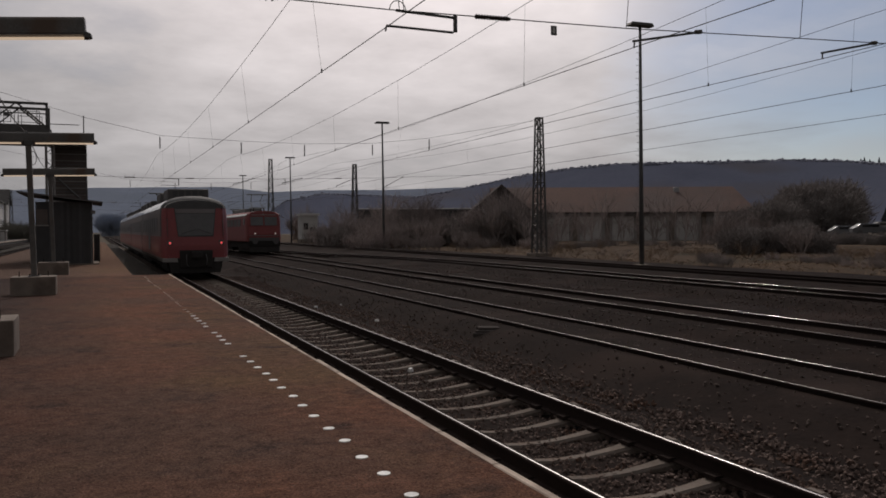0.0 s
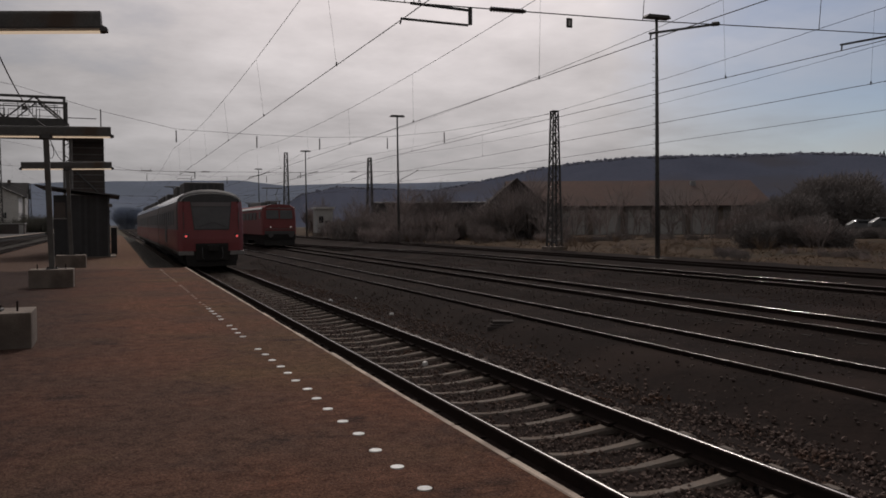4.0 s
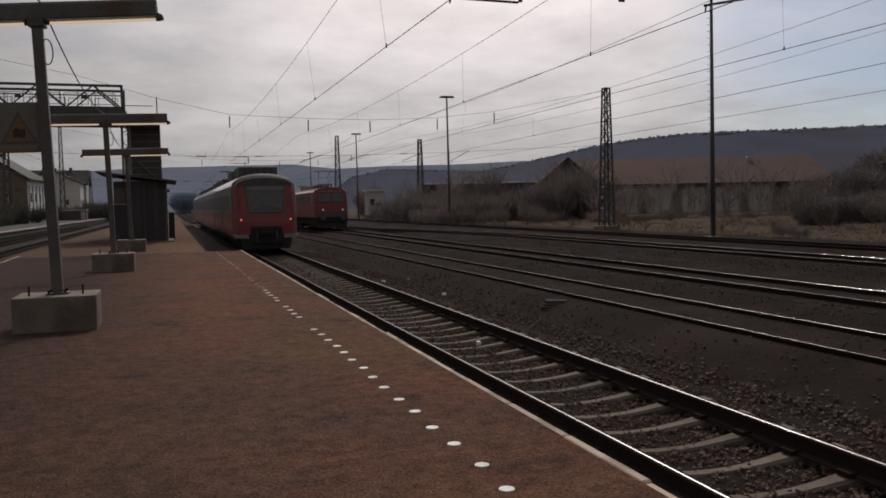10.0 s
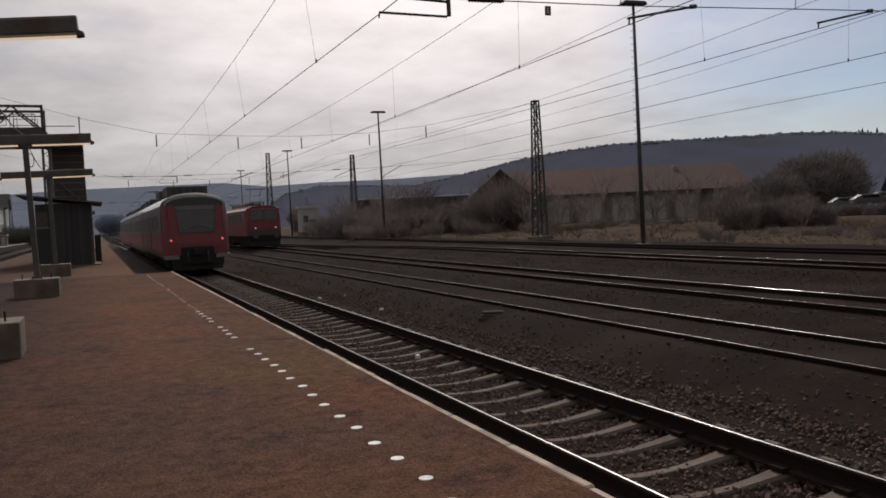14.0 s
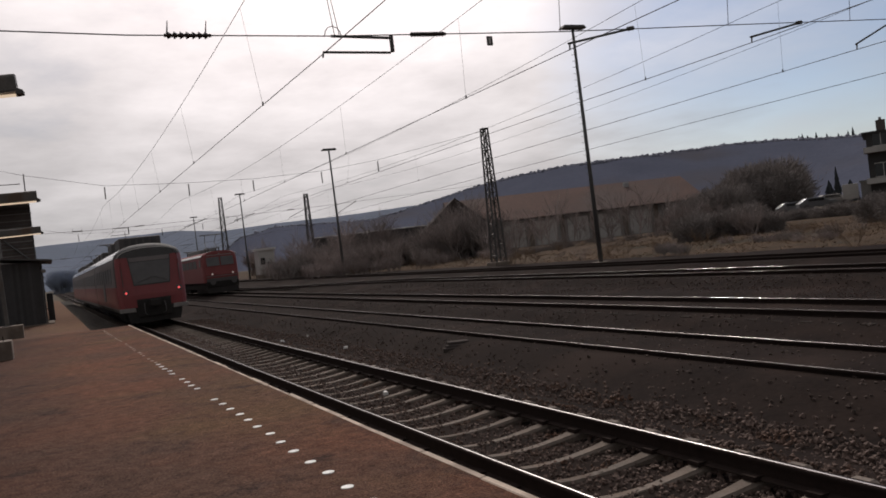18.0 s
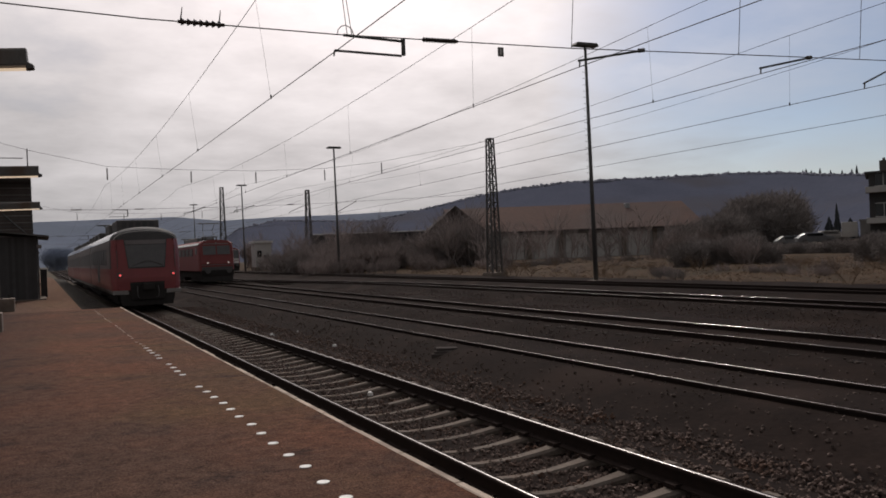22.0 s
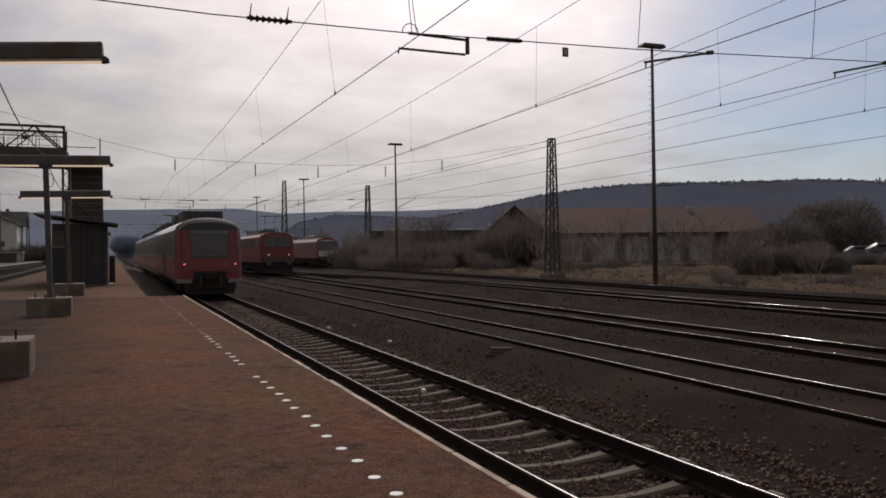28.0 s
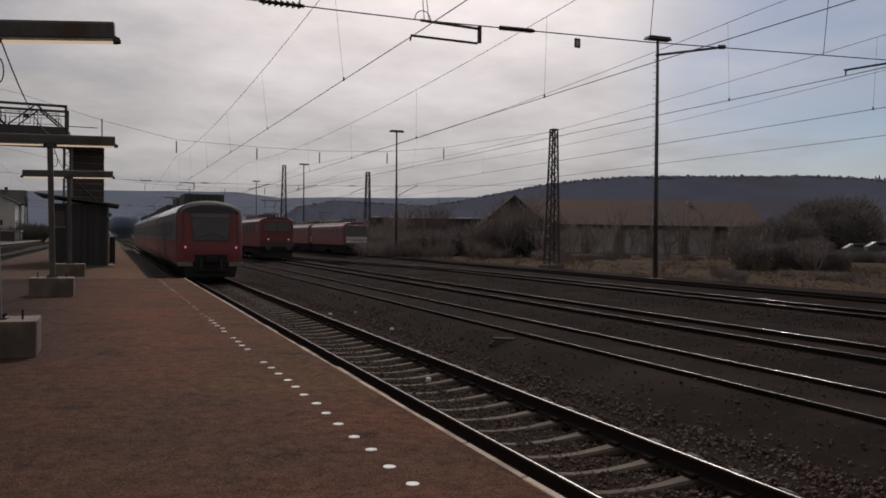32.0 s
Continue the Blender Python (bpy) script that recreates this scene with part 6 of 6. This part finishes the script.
def grass():
    """Dry grass on the bank beyond the yard."""
    g = Geo()
    xs, ys = np.linspace(33.4, 75, 24), np.concatenate([np.linspace(5, 120, 60), np.linspace(125, 320, 25)])
    for y in ys:
        for x in xs:
            z = -0.38 + 0.65 * max(0, min(1, (x - 33) / 22)) + 0.12 * noise.noise((x * 0.3, y * 0.3, 2))
            g.v.append((x, y, z if 33.5 < x < 74 else -0.5))
    n = len(xs)
    for j in range(len(ys) - 1):
        for i in range(n - 1):
            a = j * n + i
            g.f.append((a, a + 1, a + n + 1, a + n))
            g.k.append(0)
    solid("grass_bank", g.mesh("grass_bank", M["grass"], smooth=True), "bank of dry straw-coloured grass", "ground", "structure")
    rng = random.Random(12)
    g = Geo()
    for _ in range(16000):
        y = 22 + 98 * rng.random() ** 1.2
        x = rng.uniform(34.2, 58)
        if noise.noise((x * 0.16, y * 0.12, 9)) < rng.uniform(-0.35, 0.25):
            continue
        z = -0.40 + 0.65 * max(0, min(1, (x - 33) / 22))
        h, a = rng.uniform(0.05, 0.24), rng.uniform(0, 3.14)
        dx, dy = 0.025 * math.cos(a), 0.025 * math.sin(a)
        for _ in range(3):
            lx, ly = rng.uniform(-0.4, 0.4), rng.uniform(-0.4, 0.4)
            g.face([(x - dx, y - dy, z), (x + dx, y + dy, z), (x + lx, y + ly, z + h * rng.uniform(0.6, 1))])
    solid("grass", g.mesh("grass", M["straw"]), "tufts of long dry grass on the bank", "grass", "stuff")


VIEW = radians(21.8)


def across(depth, side, z=0.0):
    """A place by its depth along and offset from the line on which the halls face the station."""
    return (depth * math.sin(VIEW) + side * math.cos(VIEW), depth * math.cos(VIEW) - side * math.sin(VIEW), z)


def warehouse():
    n = 34.4
    t = thing("warehouse", "long pale-walled warehouse with a large brown tiled roof", "warehouse", across(112, 9.6), -21.8)
    part("wall", bx(0, n, 0, 0.4, -0.2, 4.15).mesh("wall", M["wall"]), t, "weathered pale wall")
    for x in (0, n - 0.4):
        part("gable_wall", Geo().loft([[(xx, 0.4, -0.2), (xx, 17, -0.2), (xx, 17, 4.1), (xx, 8.5, 7.6), (xx, 0.4, 4.1)] for xx in (x, x + 0.4)]).mesh("gable_wall", M["wall"]), t)
    part("roof", Geo().loft([[(x, -0.8, 3.95), (x, 8.5, 7.75), (x, 18, 3.95), (x, 18, 4.2), (x, 8.5, 8.0), (x, -0.8, 4.2)] for x in (-0.6, n + 0.6)]).mesh("roof", M["tiles"]), t, "brown tiled roof")
    part("gutter", bx(-0.6, n + 0.6, -0.95, -0.8, 3.95, 4.10).mesh("gutter", M["slate"]), t)
    x = 1.5
    while x < n - 2:
        part("pilaster", bx(x - 0.3, x + 0.3, -0.18, 0, -0.2, 4.0).mesh("pilaster", M["concrete"]), t, "dark pilaster")
        part("wall_panel", bx(x + 0.7, x + 3.6, -0.06, 0, 0.3, 3.6).mesh("wall_panel", M["plaster"]), t, "pale stained wall panel")
        x += 4.4
    part("roof_vent", rounded(bx(25.8, 26.5, 6.4, 7.1, 6.5, 7.85).mesh("roof_vent", M["tin"]), 0.05, 1), t, "small pale roof vent")
    w = thing("gabled_barn", "barn with a dark boarded gable over a dull brown wall", "barn", across(109.4, 9.7), -21.8)
    part("wall", bx(-4.3, 4.3, 0, 15, -0.2, 3.75).mesh("wall", M["brick"]), w, "weathered dull brown wall")
    part("gable", Geo().loft([[(-4.45, yy, 3.75), (4.45, yy, 3.75), (0, yy, 7.55)] for yy in (-0.15, 15)]).mesh("gable", M["barnroof"]), w, "dark boarded gable")
    for i in range(22):
        x = -4.2 + i * 0.4
        top = 3.8 + 3.7 * (1 - abs(x) / 4.45)
        part("board", bx(x - 0.185, x + 0.185, -0.19, -0.155, 3.72, top - 0.25).mesh("board", M["barnroof"]), w)
    for s in (-1, 1):
        pr = [(s * 5.0, 3.32), (0, 7.60), (0, 7.90), (s * 5.0, 3.60)]
        part("roof", Geo().loft([[(a, yy, b) for a, b in pr] for yy in (-0.3, 15.5)]).mesh("roof", M["barnroof"]), w, "dark brown tiled roof slope")
    for x in (-2.9, -0.9, 1.2, 3.1):
        part("wall_opening", bx(x - 0.5, x + 0.5, -0.05, 0, 0.6, 2.9).mesh("wall_opening", M["slate"]), w, "dull boarded opening")
    h = thing("low_hall", "long dark low hall with a pale roof edge", "hall", across(124, -10.5), -21.8)
    part("wall", bx(0, 17, 0, 12, -0.5, 5.0).mesh("wall", M["hut"]), h, "dark wall")
    # roof sheet's pale colour stands in for the sky light on it
    part("roof", Geo().loft([[(-0.3, yy, zz), (17.3, yy, zz), (17.3, yy, zz + 0.12), (-0.3, yy, zz + 0.12)] for yy, zz in ((-0.4, 5.0), (12.4, 5.36))]).mesh("roof", M["plaster"]), h, "metal roof coloured pale for the sky light it catches")
    for i in range(5):
        part("hall_gate", bx(1 + i * 3.2, 3.2 + i * 3.2, -0.06, 0, 0.0, 3.6).mesh("hall_gate", M["slate"]), h)
    b = thing("signal_hut", "small pale trackside hut with a flat roof", "hut", (36.5, 152, 0.3))
    part("plinth", bx(-1.6, 1.6, -1.6, 1.6, -0.75, 0).mesh("plinth", M["concrete"]), b)
    part("wall", bx(-1.5, 1.5, -1.5, 1.5, 0, 4.4).mesh("wall", M["plaster"]), b)
    part("roof", bx(-1.8, 1.8, -1.8, 1.8, 4.4, 4.75).mesh("roof", M["white"]), b)
    part("door", bx(0.1, 1.0, -1.54, -1.5, 0.1, 2.2).mesh("door", M["slate"]), b)
    part("window", bx(-1.1, -0.3, -1.54, -1.5, 1.8, 3.0).mesh("window", M["glass"]), b)


def house(x, y, w, d, h, rh, rz, tone, label, side=None):
    """Gable front towards -y."""
    t = thing("house", label, "house", (x, y, -0.42), rz, group="houses beside the line")
    part("wall", Geo().loft([[(-w / 2, yy, 0), (w / 2, yy, 0), (w / 2, yy, h), (0, yy, h + rh), (-w / 2, yy, h)] for yy in (0, d)]).mesh("wall", M[tone]), t, "pale plaster wall")
    # side wall may take a tone of its own, apart from the gable
    if side:
        part("side_wall", bx(w / 2 + 0.002, w / 2 + 0.02, 0, d, 0, h - 0.1).mesh("side_wall", M[side]), t, "side wall lighter than the gable")
        for k in range(5):
            part("shutter", bx(w / 2 + 0.02, w / 2 + 0.07, 0.5 + k * 2.3, 1.0 + k * 2.3, 1.2, h - 1.0).mesh("shutter", M["slate"]), t, "tall dark shutter")
    ex = 0.5
    s = rh / (w / 2)
    for sgn in (-1, 1):
        pr = [(sgn * (w / 2 + ex), h - ex * s + 0.03), (0, h + rh + 0.03), (0, h + rh + 0.28), (sgn * (w / 2 + ex), h - ex * s + 0.28)]
        part("roof", Geo().loft([[(a, yy, b) for a, b in pr] for yy in (-ex, d + ex)]).mesh("roof", M["slate"]), t, "dark tiled roof slope")
    for zz in (1.2, 4.0):
        if zz + 1.3 > h:
            continue
        for xx in (-w / 4, w / 4):
            wd = part("window", bx(xx - 0.5, xx + 0.5, -0.03, 0.02, zz, zz + 1.3).mesh("window", M["glass"]), t)
            part("window_frame", Geo().box(xx - 0.56, xx + 0.56, -0.05, -0.031, zz - 0.06, zz).box(xx - 0.56, xx + 0.56, -0.05, -0.031, zz + 1.3, zz + 1.36).box(xx - 0.03, xx + 0.03, -0.05, -0.031, zz, zz + 1.3).mesh("window_frame", M["white"]), wd)
        for k in range(3):
            part("window", bx(w / 2 - 0.02, w / 2 + 0.03, 1.5 + k * 3, 2.5 + k * 3, zz, zz + 1.3).mesh("window", M["glass"]), t)
    for k in (0.25, 0.7):
        part("chimney", bx(-0.4, 0.4, d * k, d * k + 0.7, h + rh - 0.5, h + rh + 0.9).mesh("chimney", M["brick"]), t)


def left_side():
    house(-33.6, 229.0, 9.0, 13.8, 9.3, 3.3, -90, "plaster", "large pale plastered house with a long dark roof")
    house(-25.0, 135.0, 10.4, 12, 7.4, 3.3, -4, "concrete", "house with a dull gable and a white side wall", "render")
    house(-26.3, 214.0, 12.2, 9, 9.3, 2.8, 0, "render", "pale gabled side house with a dark roof")
    sh = thing("shed", "low red-brown shed with a pale flat roof edge", "shed", (-16.8, 166.0, PLAT))
    part("wall", bx(-2.0, 2.0, 0, 3.0, 0, 1.75).mesh("wall", M["brick"]), sh, "red-brown boarded wall")
    part("roof", bx(-2.15, 2.15, -0.15, 3.15, 1.75, 1.95).mesh("roof", M["plaster"]), sh, "pale roof edge")
    part("door", bx(1.1, 1.85, -0.04, 0, 0.02, 1.6).mesh("door", M["plaster"]), sh, "pale door")
    rng = random.Random(4)
    dense = bush_mesh(77, 2.2, 1.0, 18, 4, mtl="evergreen", thick=1.6)
    for i in range(14):
        t = tagged(new("hedge_bush", dense), "tall dark bush at the far platform's end", "bush", "hedge bushes")
        t.matrix_world = Matrix.Translation((-15.2 + rng.uniform(-2.6, 1.2), 192 + i * 1.4, -0.3)) @ Matrix.Rotation(rng.uniform(0, 6.28), 4, "Z") @ Matrix.Scale(rng.uniform(1.9, 2.7), 4)
    for i in range(52):
        t = tagged(new("hedge_bush", dense), "dark bare hedge bush behind the far platform", "bush", "hedge bushes")
        t.matrix_world = Matrix.Translation((-20.6 + rng.uniform(-1.2, 1.0), 60 + i * 2.4, -0.3)) @ Matrix.Rotation(rng.uniform(0, 6.28), 4, "Z") @ Matrix.Scale(rng.uniform(1.3, 2.2), 4)


def parked_car(x, y, z, rz, tone, van=False):
    t = thing("van" if van else "car", "pale parked van on the lot beyond the yard" if van else "pale parked car on the lot beyond the yard", "van" if van else "car", (x, y, z), rz, group="parked vehicles")
    top = 2.1 if van else 1.42
    prof = [(-2.1, 0.35), (2.1, 0.35), (2.15, 0.75), (1.9, 0.92), (1.2, 0.98), (0.6 if not van else 1.3, top), (-1.2 if not van else -2.0, top), (-1.9 if not van else -2.1, 0.95), (-2.1, 0.85)]
    part("body", rounded(Geo().loft([[(a, yy, b) for a, b in prof] for yy in (-0.85, 0.85)]).mesh("body", M[tone]), 0.06), t, "car body")
    part("side_glass", bx(-1.1, 0.7, -0.87, -0.845, 1.0, top - 0.12).mesh("side_glass", M["glass"]), t)
    for a in (-1.35, 1.35):
        for s in (-0.8, 0.8):
            w = part("wheel", Geo().tube((a, s - 0.1, 0.32), (a, s + 0.1, 0.32), 0.32, n=14).mesh("wheel", M["black"]), t)
            part("rim", Geo().tube((a, s - 0.115, 0.32), (a, s + 0.115, 0.32), 0.19, n=10).mesh("rim", M["galv"]), w)


def right_side():
    level = lambda az: 0.62 + (az - 48.5) * 0.20
    for az, d, tone, van in ((48.85, 112, "car", False), (50.15, 108, "car", False), (51.1, 113, "wall", False), (52.15, 110, "plaster", True)):
        parked_car(d * math.sin(radians(az)), d * math.cos(radians(az)), level(az), 38 if van else -35, tone, van)
    lot = thing("car_park", "raised sloping lot of dull gravel for parked cars", "car park", (0, 0, 0), kind="structure")
    g = Geo()
    g.loft([[(d * math.sin(radians(az)), d * math.cos(radians(az)), z) for d, z in ((96, -0.5), (103, level(az) - 0.05), (116, level(az)), (119, -0.5))] for az in (47.6, 48.5, 49.5, 50.5, 51.5, 52.6)])
    part("surface", g.mesh("surface", M["grass"]), lot)
    at = lambda az, d: (d * math.sin(radians(az)), d * math.cos(radians(az)))
    h = thing("tall_house", "tall dark flat-roofed house with pale balconies behind bare trees", "house", (*at(53.3, 97), -0.42), -54)
    part("wall", bx(0, 11, 0, 9, 0, 8.6).mesh("wall", M["hut"]), h, "dark weathered wall")
    part("roof", bx(-0.35, 11.35, -0.35, 9.35, 8.6, 8.85).mesh("roof", M["slate"]), h, "flat dark roof edge")
    part("chimney", rounded(bx(1.05, 1.95, 2.0, 2.9, 8.85, 10.1).mesh("chimney", M["brick"]), 0.03, 1), h, "stout dark chimney")
    part("chimney_pot", Geo().tube((1.5, 2.45, 10.1), (1.5, 2.45, 10.4), 0.16, 0.13, 8).mesh("chimney_pot", M["brick"]), h)
    for z in (3.4, 6.6):
        b = part("balcony", bx(-0.3, 5.2, -1.1, 0, z, z + 0.16).mesh("balcony", M["concrete"]), h, "balcony slab")
        part("parapet", bx(-0.3, 5.2, -1.16, -1.08, z + 0.05, z + 0.62).mesh("parapet", M["plaster"]), b, "pale balcony front")
        for x in (0.6, 3.0, 6.6, 9.0):
            w = part("window", bx(x, x + 1.5, -0.03, 0.02, z + 0.75, z + 2.1).mesh("window", M["glass"]), h)
            part("window_frame", Geo().box(x - 0.06, x + 1.56, -0.05, -0.031, z + 0.69, z + 0.75).box(x - 0.06, x + 1.56, -0.05, -0.031, z + 2.1, z + 2.16).box(x + 0.72, x + 0.78, -0.05, -0.031, z + 0.75, z + 2.1).mesh("window_frame", M["white"]), w)
    g = thing("garage", "small pale garage with a flat roof", "garage", (*at(52.75, 104), -0.42), -53)
    part("wall", bx(0, 2.6, 0, 5, 0, 3.9).mesh("wall", M["wall"]), g, "pale rendered wall")
    part("roof", bx(-0.12, 2.72, -0.12, 5.12, 3.9, 4.05).mesh("roof", M["tin"]), g)
    part("garage_door", bx(0.3, 2.3, -0.04, 0, 0.05, 2.3).mesh("garage_door", M["strip"]), g, "grey garage door")
    conifer(*at(51.46, 186), -0.4, 9.0, 1.3, "narrow dark conifer behind the parked vehicles")
    conifer(*at(51.0, 196), -0.4, 6.5, 2.4, "dark conifer behind the parked vehicles")
    conifer(*at(52.2, 192), -0.4, 6.0, 2.6, "dark conifer behind the parked vehicles")


lamps()
masts()
overhead()
railcar()
loco(13.34, 71.3, "old")
arriving = [loco(26.4, 92.0, "new"), loco(26.4, 110.2, "new", True)]
hut()
footbridge()
hill()
grass()
warehouse()
left_side()
right_side()
scrub()


def motions():
    """The two coupled locomotives roll in on the fifth track."""
    rows = ((0.0, 216.0), (22.0, 130.0), (25.0, 118.2), (28.0, 106.0), (30.0, 99.0), (32.0, 92.2))
    for k, ob in enumerate(arriving):
        walk(ob, [(t, pose(26.4, y + 18.2 * k, 0)) for t, y in rows])


motions()
